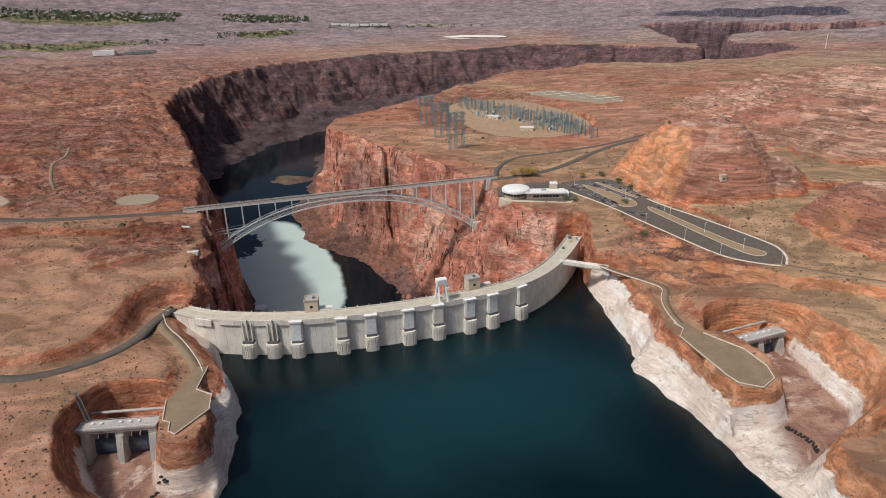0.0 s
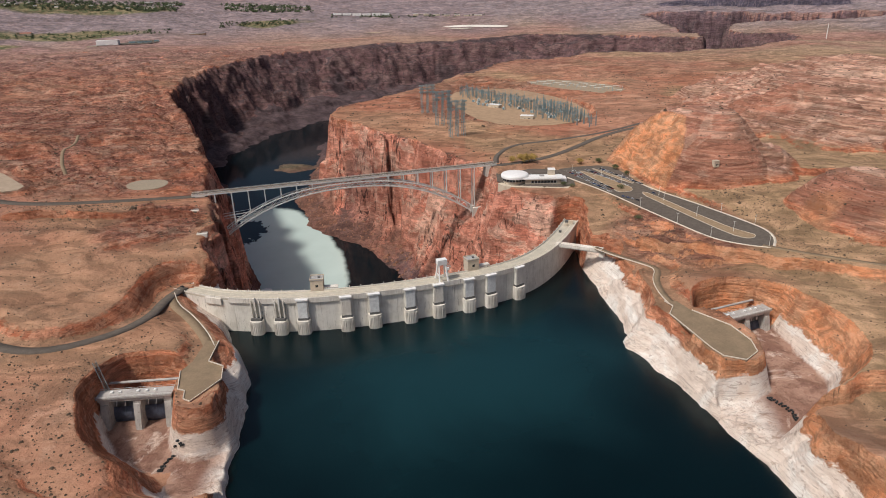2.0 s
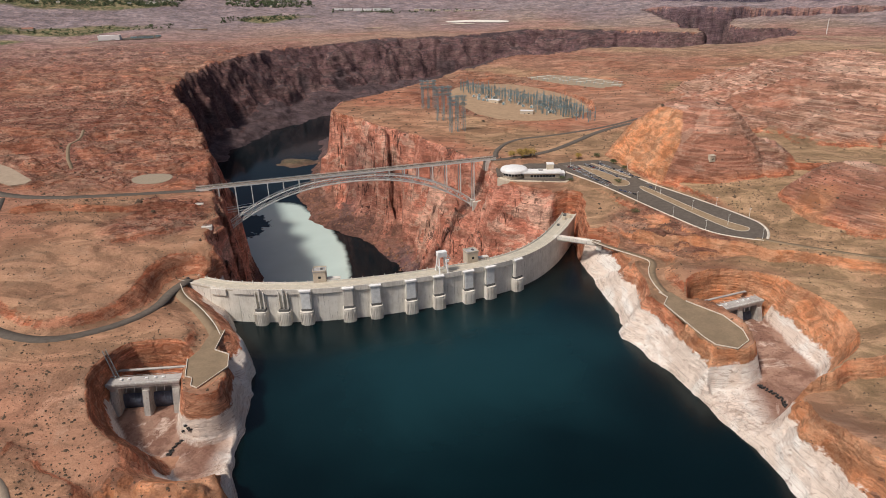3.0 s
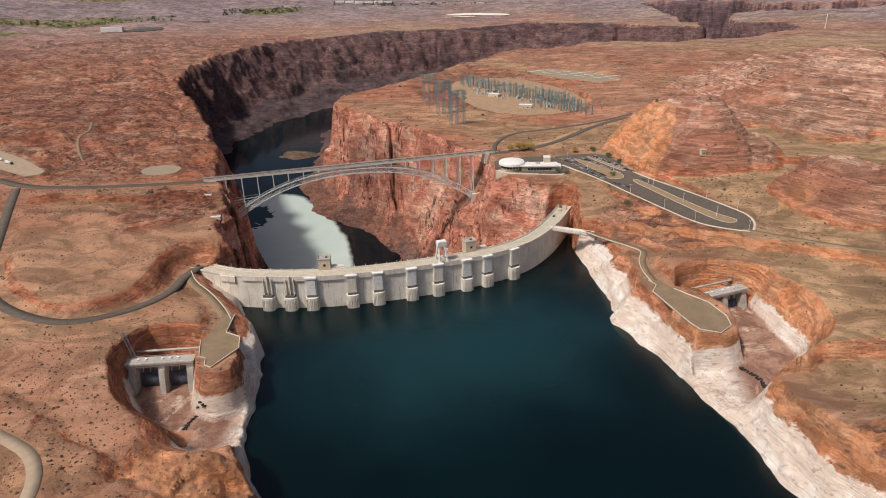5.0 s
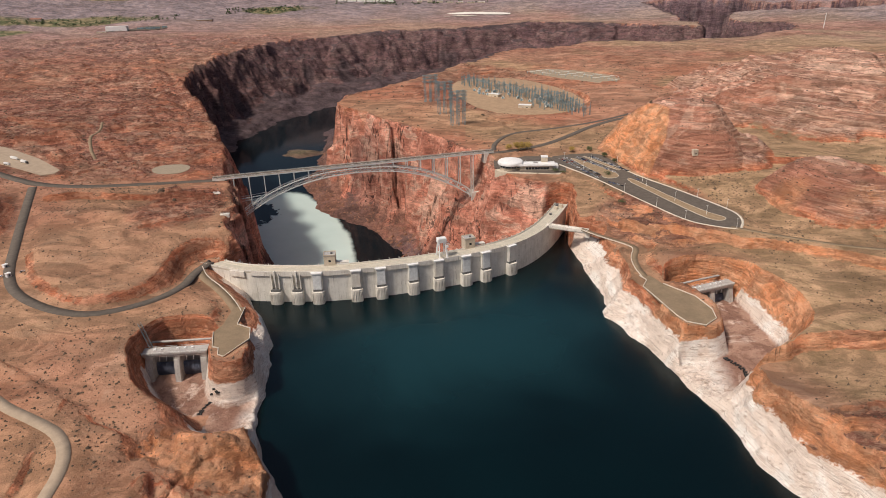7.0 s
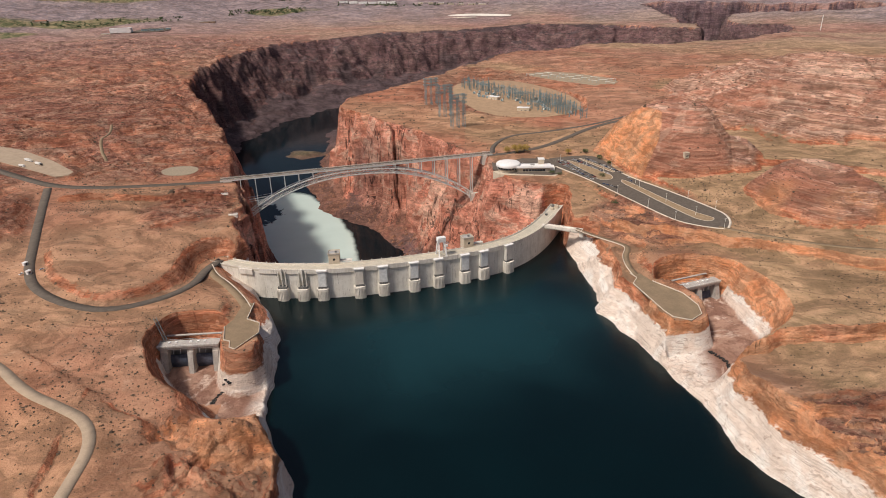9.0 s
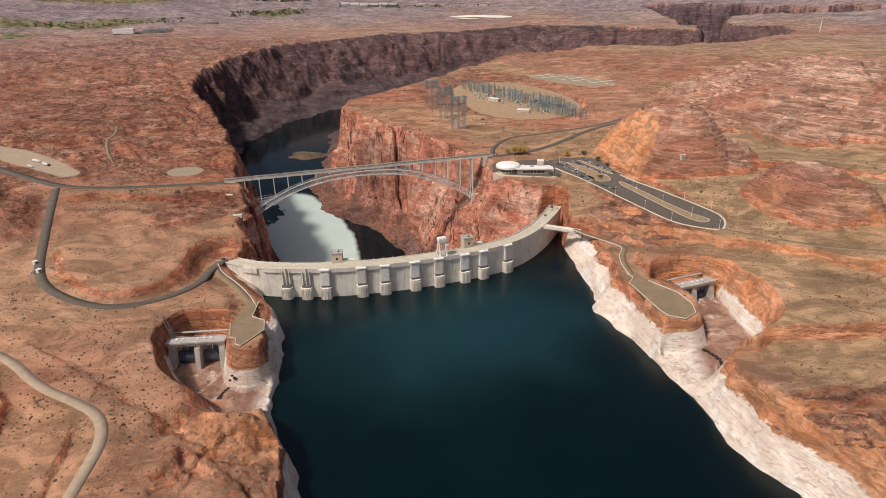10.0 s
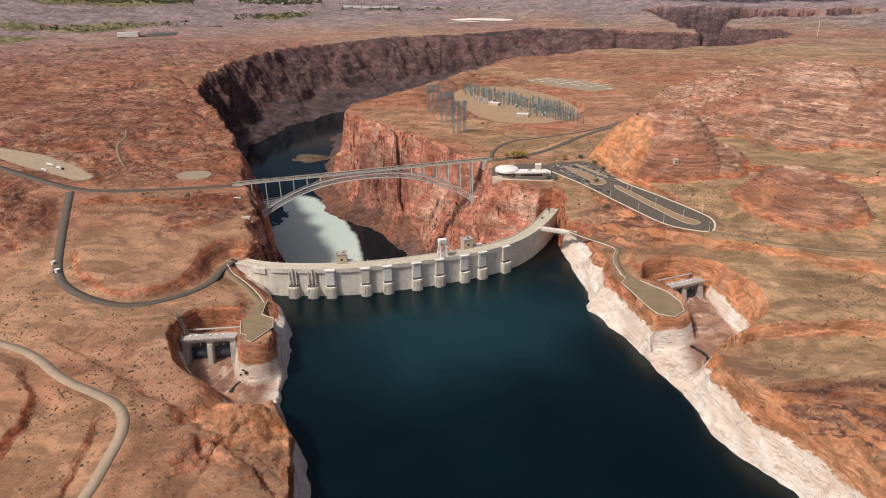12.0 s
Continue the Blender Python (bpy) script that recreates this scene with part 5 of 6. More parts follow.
for line, n in (([(231, 393), (236, 385), (239, 376), (239, 367)], 12), ([(-209, 316), (-209, 326), (-204, 333), (-196, 328)], 10)):
    p = rounded(line, 2, False)
    for k in range(n):
        f = (len(p) - 1.01) * k / (n - 1)
        i = int(f)
        x, y = p[i] + (p[i + 1] - p[i]) * (f - i)
        m = pose(x, y, float(height(x, y)[0]) - 0.1, 0, 0, 37 * k % 60)
        float0 = boom_float(m) if float0 is None else (copy_thing(float0, m), float0)[1]


# ---------------------------------------------------------------- kerb walls round the paved overlooks
def edging(poly, z, gap, label):
    """A low pale wall along an outline, left open where the road comes in."""
    wall = thing("edge_wall", label, "low wall")
    n = len(poly)
    for i in range(n):
        if i in gap:
            continue
        a, b = poly[i], poly[(i + 1) % n]
        part("wall_length", beam(bmesh.new(), (a[0], a[1], z + 0.45), (b[0], b[1], z + 0.45), 0.55, 0.9), KERB, wall)
    return wall


edging(WEST_PAD, 36.15, (0, 10, 9), "low pale concrete wall round the turnaround")
edging(EAST_PAD, 37.15, (9, 10), "low pale concrete wall round the oval overlook")


def roadside(line, half, side, label):
    p = np.array(line)
    d = np.gradient(p[:, :2], axis=0)
    n = np.stack([-d[:, 1], d[:, 0]], -1) / np.linalg.norm(d, axis=1, keepdims=True)
    q = p[:, :2] + n * half * side
    wall = thing("edge_wall", label, "low wall")
    for a, b, z0, z1 in zip(q[:-1], q[1:], p[:-1, 2], p[1:, 2]):
        part("wall_length", beam(bmesh.new(), (a[0], a[1], z0 + 0.5), (b[0], b[1], z1 + 0.5), 0.7, 0.9), KERB, wall)


roadside(SPUR_ROAD, 4.3, 1, "low pale wall along the spur road")
roadside(EAST_ROAD, 3.5, -1, "low pale wall along the overlook road")


# ---------------------------------------------------------------- visitor building
def visitor_centre():
    vc = thing("visitor_centre", "low white visitor building with a domed round hall at cliff edge", "building")
    x, y, z = 67.0, 819.0, 58.5
    part("terrace", prism([(44, 812), (52, 799), (70, 793), (134, 786), (142, 800), (134, 812), (60, 824)], 36, z - 1.2), TAN_WALL, vc)
    part("hall_base", cyl(bmesh.new(), x, y, z - 3, z + 4.0, 15.2, n=48), TAN_WALL, vc)
    part("window_band", cyl(bmesh.new(), x, y, z + 2.6, z + 6.2, 16.6, n=48), GLASS, vc, "dark window band")
    for k in range(24):
        a = 2 * math.pi * k / 24
        part("mullion", boxed((-0.15, -0.2, z + 2.4), (0.15, 0.2, z + 6.3)), WHITE, vc, m=pose(x + 16.65 * math.cos(a), y + 16.65 * math.sin(a), 0, 0, 0, math.degrees(a)))
    bm = bmesh.new()
    prof = [(18.4, 6.2), (18.6, 6.8), (18.4, 9.2), (17.2, 10.6), (12, 12.0), (6, 12.7), (0.01, 12.9)]
    rings = [[bm.verts.new((x + r * math.cos(2 * math.pi * k / 48), y + r * math.sin(2 * math.pi * k / 48), z + h)) for k in range(48)] for r, h in [(15, 6.2)] + prof]
    for a, b in zip(rings[:-1], rings[1:]):
        for k in range(48):
            bm.faces.new((a[k], a[(k + 1) % 48], b[(k + 1) % 48], b[k]))
    part("dome_roof", bm, WHITE, vc, "white shallow dome roof")
    part("wing", boxed((80, 806, z - 3), (128, 821, z + 5.5)), TAN_WALL, vc)
    part("strip_window", boxed((88, 805.6, z + 0.5), (122, 806.4, z + 3.6)), GLASS, vc, "dark strip window")
    for k in range(9):
        part("mullion", boxed((88 + k * 4.2, 805.4, z + 0.4), (88.4 + k * 4.2, 806.0, z + 3.7)), WHITE, vc)
    part("wing_roof", boxed((76, 803.6, z + 5.5), (131, 822.5, z + 7.6), 0.25), WHITE, vc, "flat white roof")
    part("roof_rim", boxed((78, 804.4, z + 7.6), (130, 805.2, z + 8.4)), WHITE, vc)
    part("tower", boxed((112, 818, z - 1), (121, 828, z + 14.5), 0.3), TAN_WALL, vc, "pale square tower block")
    part("tower_cap", boxed((111.6, 817.6, z + 14.5), (121.4, 828.4, z + 15.2)), WHITE, vc)
    part("porch", boxed((121, 812, z - 1), (136, 826, z + 4.5), 0.2), WHITE, vc)
    part("plant_box", boxed((100, 812, z + 7.6), (106, 817, z + 9.4), 0.1), ROOF_GREY, vc)
    return vc


visitor_centre()


def car(name, paint, label, long=4.7, tall=1.55, van=False):
    c = thing(name, label, "van" if van else "car", group="parked vehicles")
    h = long / 2
    low = [(-h, 0.35), (-h, 0.85), (-h + 0.15, 1.0), (h - 1.2, 0.95), (h - 0.1, 0.8), (h, 0.35)]
    part("body", prism(low, -0.9, 0.9, "y"), paint, c)
    top = [(-h + 0.1, 0.95), (-h + 0.2, tall), (h - 1.2, tall), (h - 0.7, 0.95)] if van else [(-h + 0.35, 0.95), (-h + 1.0, tall), (h - 2.2, tall), (h - 1.2, 0.95)]
    part("cabin", prism(top, -0.8, 0.8, "y"), GLASS, c, "dark glazed cabin")
    part("roof", boxed((top[1][0], -0.78, tall), (top[2][0], 0.78, tall + 0.06)), paint, c)
    for x in (-h + 0.85, h - 0.85):
        for y in (-0.82, 0.82):
            part("wheel", cyl(bmesh.new(), 0, 0, -0.11, 0.11, 0.34, n=12), RUBBER, c, m=pose(x, y, 0.34, 90))
    return c


def truck(m, label, long=16.0, tall=4.0, paint=None):
    t = thing("truck", label, "truck", m, "parked vehicles")
    h = long / 2
    part("trailer", boxed((-h, -1.25, 1.1), (h - 4.2, 1.25, tall), 0.08), WHITE, t)
    part("cab", boxed((h - 3.6, -1.2, 0.6), (h, 1.2, 3.2), 0.2), paint or WHITE, t)
    part("chassis", boxed((-h + 0.3, -0.6, 0.7), (h - 0.5, 0.6, 1.1)), DARK_STEEL, t)
    for x in (-h + 1.2, -h + 2.6, h - 5.2, h - 1.0):
        for y in (-1.05, 1.05):
            part("wheel", cyl(bmesh.new(), 0, 0, -0.16, 0.16, 0.5, n=12), RUBBER, t, m=pose(x, y, 0.5, 90))
    return t


def lamp_post(m):
    p = thing("lamp_post", "slim grey car park lamp post", "lamp post", m, "lamp posts")
    part("pole", cyl(bmesh.new(), 0, 0, 0, 11, 0.22, 0.14, 8), STEEL, p)
    part("base", cyl(bmesh.new(), 0, 0, 0, 0.9, 0.4, n=10), PALE_CONCRETE, p)
    part("arm", beam(bmesh.new(), (-1.1, 0, 11), (1.1, 0, 11), 0.18), STEEL, p)
    for x in (-1.3, 1.3):
        part("lamp_head", boxed((x - 0.45, -0.25, 10.9), (x + 0.45, 0.25, 11.15), 0.05), STEEL, p)
    return p


KINDS = ["white car parked in the lot", "silver car parked in the lot", "black car parked in the lot", "dark red car parked in the lot", "blue car parked in the lot"]
MODELS = [car("car", CAR_PAINTS[k], KINDS[k], 4.6 + 0.2 * (k % 3), 1.5 + 0.15 * (k % 2)) for k in range(5)]
rng = random.Random(7)
spots = []
for (x0, y0), (x1, y1), n, gaps in (((143, 864), (184, 762), 22, 0.35), ((151, 868), (192, 766), 22, 0.3), ((172, 868), (214, 782), 20, 0.25), ((192, 872), (232, 792), 18, 0.2)):
    head = math.degrees(math.atan2(y1 - y0, x1 - x0))
    for k in range(n):
        if rng.random() > gaps:
            f = (k + 0.5) / n
            spots.append((x0 + f * (x1 - x0), y0 + f * (y1 - y0), 59.05, head + 62 + rng.uniform(-3, 3) + 180 * rng.randint(0, 1)))
for x, y in ((195.6, 741), (200, 736), (204.4, 731), (209, 725), (236, 768), (236, 753)):
    spots.append((x, y, 59.05, -57))
for x, y in ((70, 852), (86, 858), (92, 850), (118, 856), (124, 866)):
    spots.append((x, y, 57.55, rng.uniform(0, 90)))
spots.append((-281, 541, 35.9, 150))
spots.append((-447, 449, 62.2, 250))
spots.append((-432, 460, 62.4, 60))
used = [False] * 5
for x, y, z, turn in spots:
    k = rng.choice((0, 0, 1, 1, 2, 2, 3, 4))
    if not used[k]:
        used[k] = True
        MODELS[k].matrix_basis = pose(x, y, z, 0, 0, turn)
    else:
        copy_thing(MODELS[k], pose(x, y, z, 0, 0, turn))
truck(pose(-640, 772, 91.05, 0, 0, -25), "white box truck parked on the gravel pullout")
truck(pose(-612, 752, 91.05, 0, 0, -28), "white lorry with dark cab parked on the gravel pullout", paint=CAR_PAINTS[2])
truck(pose(-632, 744, 91.05, 0, 0, -25), "white camper van parked on the gravel pullout", 11, 3.4)
post = lamp_post(pose(232, 645, 59.05, 0, 0, 30))
for x, y in ((206, 701), (253, 601), (301, 575), (240, 724), (260, 666), (282, 617), (291, 677), (312, 636), (150, 855), (170, 800), (188, 840), (206, 800), (224, 830), (240, 745)):
    copy_thing(post, pose(x, y, 59.05, 0, 0, 30))


def island(outline, z, label):
    i = thing("traffic_island", label, "traffic island")
    part("bed", prism(outline, z - 0.4, z + 0.22), SAND, i)
    n = len(outline)
    for k in range(n):
        a, b = outline[k], outline[(k + 1) % n]
        part("kerb", beam(bmesh.new(), (*a, z + 0.12), (*b, z + 0.12), 0.5, 0.5), KERB, i)
    return i


island([tuple(p) for p in rounded([(225, 763), (239, 734), (262, 675), (284, 627), (296, 613), (301, 605), (295, 597), (286, 597), (276, 609), (256, 657), (234, 715), (221, 748)], 1)], 59.05, "long sandy island with yellow kerb in the car park")
island([tuple(p) for p in rounded([(160, 862), (166, 860), (192, 825), (214, 784), (214, 768), (206, 760), (193, 760), (190, 776)], 1)], 59.05, "narrow planted island between the parking rows")
island([tuple(p) for p in rounded([(180, 872), (186, 872), (224, 800), (218, 796)], 1)], 59.05, "sandy island between two parking rows")


def strip(name, a, b, z, wide, mat, label):
    d = Vector((b[0] - a[0], b[1] - a[1], 0))
    ob = part(name, boxed((0, -wide / 2, 0), (d.length, wide / 2, 0.03)), mat, m=pose(a[0], a[1], z + 0.01, 0, 0, math.degrees(math.atan2(d.y, d.x))))
    return tagged(ob, label, "road marking", kind="structure")


for (x0, y0), (x1, y1), n in (((143, 864), (184, 762), 22), ((151, 868), (192, 766), 22), ((172, 868), (214, 782), 20), ((192, 872), (232, 792), 18)):
    head = math.atan2(y1 - y0, x1 - x0) + radians(62)
    for k in range(n + 1):
        x, y = x0 + k / n * (x1 - x0), y0 + k / n * (y1 - y0)
        strip("bay_line", (x - 2.7 * math.cos(head), y - 2.7 * math.sin(head)), (x + 2.7 * math.cos(head), y + 2.7 * math.sin(head)), 59.05, 0.28, WHITE_LINE, "painted white bay line on the car park")


ribbon("kerb", rounded([(140, 831, 59), (179, 763, 59), (207, 698, 59), (232, 643, 59), (254, 597, 59), (278, 580, 59), (302, 571, 59)], 2, False), 0.7, 0.3, KERB, "pale concrete kerb along the car park", "kerb")
ribbon("kerb", rounded([(231, 793, 59), (245, 761, 59), (270, 720, 59), (295, 673, 59), (312, 638, 59), (319, 618, 59), (316, 594, 59), (304, 571, 59)], 2, False), 1.3, 0.3, KERB, "wide pale concrete walk along the car park", "kerb")


# ---------------------------------------------------------------- switchyard
def mast(bm, x, y, z0, z1, wide, bar=0.35):
    """A square lattice mast."""
    h = wide / 2
    for sx in (-h, h):
        for sy in (-h, h):
            beam(bm, (x + sx, y + sy, z0), (x + sx * 0.55, y + sy * 0.55, z1), bar)
    steps = max(3, int((z1 - z0) / (wide * 1.6)))
    for k in range(steps):
        a, b = z0 + (z1 - z0) * k / steps, z0 + (z1 - z0) * (k + 1) / steps
        fa, fb = h * (1 - 0.45 * k / steps), h * (1 - 0.45 * (k + 1) / steps)
        s = 1 if k % 2 else -1
        for y0 in (-1, 1):
            beam(bm, (x - s * fa, y + y0 * fa, a), (x + s * fb, y + y0 * fb, b), bar * 0.6)
            beam(bm, (x + y0 * fa, y - s * fa, a), (x + y0 * fb, y + s * fb, b), bar * 0.6)
    return bm


def line_tower(m, tall, label):
    t = thing("transmission_tower", label, "transmission tower", m, "line towers on the gorge rim")
    for x in (-12, 0, 12):
        for y in (-5, 5):
            part("leg", mast(bmesh.new(), x, y, 0, tall, 3.0, 0.3), GALVANISED, t)
    for z in (tall - 1, tall - 7, tall - 14):
        for y in (-5, 5):
            bm = bmesh.new()
            for zz in (z, z - 2.2):
                beam(bm, (-17, y, zz), (17, y, zz), 0.5)
            for k in range(14):
                x = -17 + 34 * k / 14
                beam(bm, (x, y, z - 2.2 * (k % 2)), (x + 34 / 14, y, z - 2.2 * ((k + 1) % 2)), 0.35)
            part("cross_arm", bm, GALVANISED, t)
        for x in (-16, -8, 0, 8, 16):
            part("tie", beam(bmesh.new(), (x, -5, z), (x, 5, z), 0.45), GALVANISED, t)
    for x in (-14, -7, 0, 7, 14):
        part("insulator", cyl(bmesh.new(), x, 0, tall - 19, tall - 14, 0.35, n=8), GALVANISED, t)
    return t


line_tower(pose(-14, 1108, 55, 0, 0, 20), 66, "tall grey lattice line towers on rock near the rim")
line_tower(pose(-42, 1205, 55, 0, 0, 18), 68, "tall grey lattice line towers beside the switchyard slope")
line_tower(pose(-78, 1335, 55, 0, 0, 15), 62, "tall blue-grey lattice line towers on the sandy rim")


def yard_frame():
    f = thing("yard_gantry", "blue-grey lattice gantry in the gravel switchyard", "switchyard gantry", group="switchyard gantries")
    for x in (-9, 9):
        part("leg", mast(bmesh.new(), x, 0, 0, 21, 1.8, 0.34), GALVANISED, f)
        part("spike", beam(bmesh.new(), (x, 0, 21), (x, 0, 28), 0.3), GALVANISED, f)
    bm = bmesh.new()
    for z in (16.5, 18.2):
        beam(bm, (-9, 0, z), (9, 0, z), 0.36)
    for k in range(8):
        beam(bm, (-9 + 2.25 * k, 0, 16.5 + 1.7 * (k % 2)), (-6.75 + 2.25 * k, 0, 18.2 - 1.7 * (k % 2)), 0.25)
    part("truss", bm, GALVANISED, f)
    for x in (-5, 0, 5):
        part("insulator", cyl(bmesh.new(), x, 0, 13.4, 16.4, 0.3, n=6), GALVANISED, f)
    return f


def transformer():
    f = thing("transformer", "pale grey oil transformer with bushings in the switchyard", "transformer", group="transformers")
    part("tank", boxed((-3, -2, 0.4), (3, 2, 4.6), 0.2), GALVANISED, f)
    for x in (-3.9, 3.1):
        part("radiator", boxed((x, -1.7, 0.6), (x + 0.8, 1.7, 4.2), 0.05), STEEL, f)
    for x in (-1.8, 0, 1.8):
        part("bushing", cyl(bmesh.new(), x, 0, 4.6, 7.4, 0.3, 0.15, 8), WHITE, f)
    return f


sheet("pavement", SWITCHYARD, 56.05, plain("yard_gravel", (0.36, 0.245, 0.15), 0.95, 0, 0.2, 0.1), "brown gravel floor of the switchyard", "pavement", thick=1.5)
sheet("pavement", FAR_YARD, 60.05, plain("grey_gravel", (0.33, 0.26, 0.18), 0.95, 0, 0.2, 0.1), "grey gravel floor of the farther yard", "pavement", thick=1.5)
rng = random.Random(11)
frame0, trafo0 = yard_frame(), transformer()
first = True
for row in range(9):
    for k in range(14):
        f = k / 13
        x, y = -4 + 214 * f + 3.0 * row, 1600 - 265 * f - 20 * row
        if not (-30 < x < 235) or rng.random() < 0.12 or (row > 5 and f < 0.6) or (row > 3 and f < 0.25):
            continue
        z, turn = 56.05, rng.choice((-50, -50, 40)) + rng.uniform(-3, 3)
        m = pose(x + rng.uniform(-4, 4), y + rng.uniform(-6, 6), z, 0, 0, turn)
        if first:
            frame0.matrix_basis, first = m, False
        else:
            copy_thing(frame0, m)
first = True
for k in range(26):
    f = rng.random()
    m = pose(10 + 200 * f + rng.uniform(-12, 12), 1500 - 230 * f + rng.uniform(-50, 40), 56.05, 0, 0, rng.choice((-50, 40)))
    if first:
        trafo0.matrix_basis, first = m, False
    else:
        copy_thing(trafo0, m)


def shed(m, sx, sy, h, wall, roof, label, name="shed", flat=False, group=""):
    s = thing(name, label, "building", m, group)
    part("wall", boxed((-sx, -sy, -2), (sx, sy, h)), wall, s)
    if flat:
        part("roof", boxed((-sx - 0.4, -sy - 0.4, h), (sx + 0.4, sy + 0.4, h + 0.5)), roof, s)
    else:
        part("roof", prism([(-sy - 0.6, h), (sy + 0.6, h), (0, h + sy * 0.4)], -sx - 0.5, sx + 0.5, "x"), roof, s)
    part("door", boxed((-sx * 0.3, -sy - 0.06, 0), (-sx * 0.3 + 1.6, -sy + 0.1, 2.2)), DARK_STEEL, s)
    part("window", boxed((sx * 0.25, -sy - 0.06, 1.0), (sx * 0.6, -sy + 0.1, 2.2)), GLASS, s)
    return s


shed(pose(124, 1268, 56.05, 0, 0, -12), 13, 7, 6, TAN_WALL, WHITE, "white-roofed control house in the switchyard", "control_house", True)
shed(pose(66, 1402, 56.05, 0, 0, -40), 14, 6, 6, TAN_WALL, WHITE, "long white-roofed relay house among the gantries", "relay_house", True)
shed(pose(307, 752, float(height(307, 752)[0]), 0, 0, 12), 3.2, 2.8, 5.5, TAN_WALL, TAN_WALL, "small tan utility hut on the red slope", "utility_hut", True)
rail0 = None
for k in range(16):
    f = k / 15
    m = pose(176 + 190 * f + 14 * (k % 3), 1712 - 150 * f + 22 * (k % 3), 60.05, 0, 0, -38 + 4 * (k % 2))
    if rail0 is None:
        rail0 = thing("bus_rail", "low white bus rails on posts in the farther yard", "bus rail", m, "bus rails")
        part("rail", boxed((-13, -0.5, 5.4), (13, 0.5, 6.0)), STEEL, rail0)
        for x in (-11, 0, 11):
            part("post", boxed((x - 0.4, -0.4, 0), (x + 0.4, 0.4, 5.2)), GALVANISED, rail0)
    else:
        copy_thing(rail0, m)
# gate booths on the access road
for x, y, z, turn in ((-441, 452, 62.0, 70), (-456, 470, 63.0, 70)):
    shed(pose(x, y, z, 0, 0, turn), 2.0, 1.6, 2.8, WHITE, WHITE, "small white gate booth beside the access road", "gate_booth", True, "gate booths")


# ---------------------------------------------------------------- plants
def tuft_mesh(name, places, sizes, mat, seed, flat=0.7):
    """Many small ragged clumps in one mesh."""
    r = np.random.RandomState(seed)
    n = len(places)
    base = np.array([(1, 0, 0), (-0.5, 0.87, 0), (-0.5, -0.87, 0), (0.25, 0.43, 0.85), (-0.55, 0.05, 0.8), (0.3, -0.45, 0.75), (0, 0, 1.15)])
    tri = np.array([(0, 1, 3), (1, 4, 3), (1, 2, 4), (2, 5, 4), (2, 0, 5), (0, 3, 5), (3, 4, 6), (4, 5, 6), (5, 3, 6)])
    v = base[None] * (1 + r.uniform(-0.35, 0.35, (n, 7, 3)))
    a = r.uniform(0, 6.28, n)
    c, s = np.cos(a)[:, None], np.sin(a)[:, None]
    v = np.stack([v[..., 0] * c - v[..., 1] * s, v[..., 0] * s + v[..., 1] * c, v[..., 2] * flat - 0.12], -1) * np.asarray(sizes)[:, None, None] + np.asarray(places)[:, None, :]
    f = (tri[None] + 7 * np.arange(n)[:, None, None]).reshape(-1, 3)
    return shared_mesh(name, v.reshape(-1, 3), f, mat)


def open_places(n, seed, xr, yr, dense):
    """Places on open, fairly level ground, off roads, yards and water."""
    r = np.random.RandomState(seed)
    x, y = r.uniform(*xr, n), r.uniform(*yr, n)
    h = height(x, y)
    hx, hy = height(x + 2, y), height(x, y + 2)
    ok = (np.hypot(hx - h, hy - h) < 1.3) & (h > 26)
    for line, half in ROADS:
        ok &= beside(x, y, line)[0] > half + 2
    for poly, _ in YARDS:
        ok &= inside_by(x, y, poly, 30.0) < -2
    ok &= r.uniform(0, 1, n) < dense(x, y)
    return np.stack([x[ok], y[ok], h[ok]], -1), r


def scrub():
    places, sizes = [], []
    for n, seed, xr, yr, dense in ((19000, 1, (-620, -100), (120, 700), lambda x, y: 0.25 + 0.75 * smooth(fbm(x, y, 90, 3, 601), -0.3, 0.3)),
                                   (17000, 2, (180, 680), (130, 760), lambda x, y: 0.2 + 0.7 * smooth(fbm(x, y, 80, 3, 611), -0.2, 0.4)),
                                   (16000, 3, (-1300, 1100), (650, 1900), lambda x, y: 0.2 + 0.6 * smooth(fbm(x, y, 160, 3, 621), -0.2, 0.4))):
        p, r = open_places(n, seed, xr, yr, dense)
        places.append(p)
        sizes.append((r.gamma(3.0, 0.22, len(p)) + 0.38) * (1.5 if seed == 3 else 0.74))
    tagged(new("scrub", tuft_mesh("scrub", np.vstack(places), np.concatenate(sizes), SCRUB, 5)), "low dark desert shrubs dotted over the sandy ground", "shrubs", kind="stuff")


scrub()


def tree(name, m, tall, wide, leaf, label, seed, category="tree"):
    t = thing(name, label, category, m)
    r = np.random.RandomState(seed)
    bm = bmesh.new()
    cyl(bm, 0, 0, -0.5, tall * 0.45, tall * 0.035, tall * 0.02, 8)
    tips = []
    for k in range(9):
        a, up = 2.4 * k, tall * (0.25 + 0.05 * k)
        tip = (math.cos(a) * wide * 0.3, math.sin(a) * wide * 0.3, up + tall * 0.22)
        beam(bm, (0, 0, up * 0.8), tip, tall * 0.014)
        tips.append(tip)
    part("trunk", bm, BARK, t)
    n = 420
    c = np.array(tips)[r.randint(0, 9, n)] + r.normal(0, 1, (n, 3)) * np.array([wide * 0.16, wide * 0.16, tall * 0.13])
    c[:, 2] = np.clip(c[:, 2], tall * 0.18, tall)
    ob = new("crown", tuft_mesh("crown", c, r.uniform(0.35, 0.95, n) * tall / 11, leaf, seed, 0.9))
    ob.parent = t
    return t


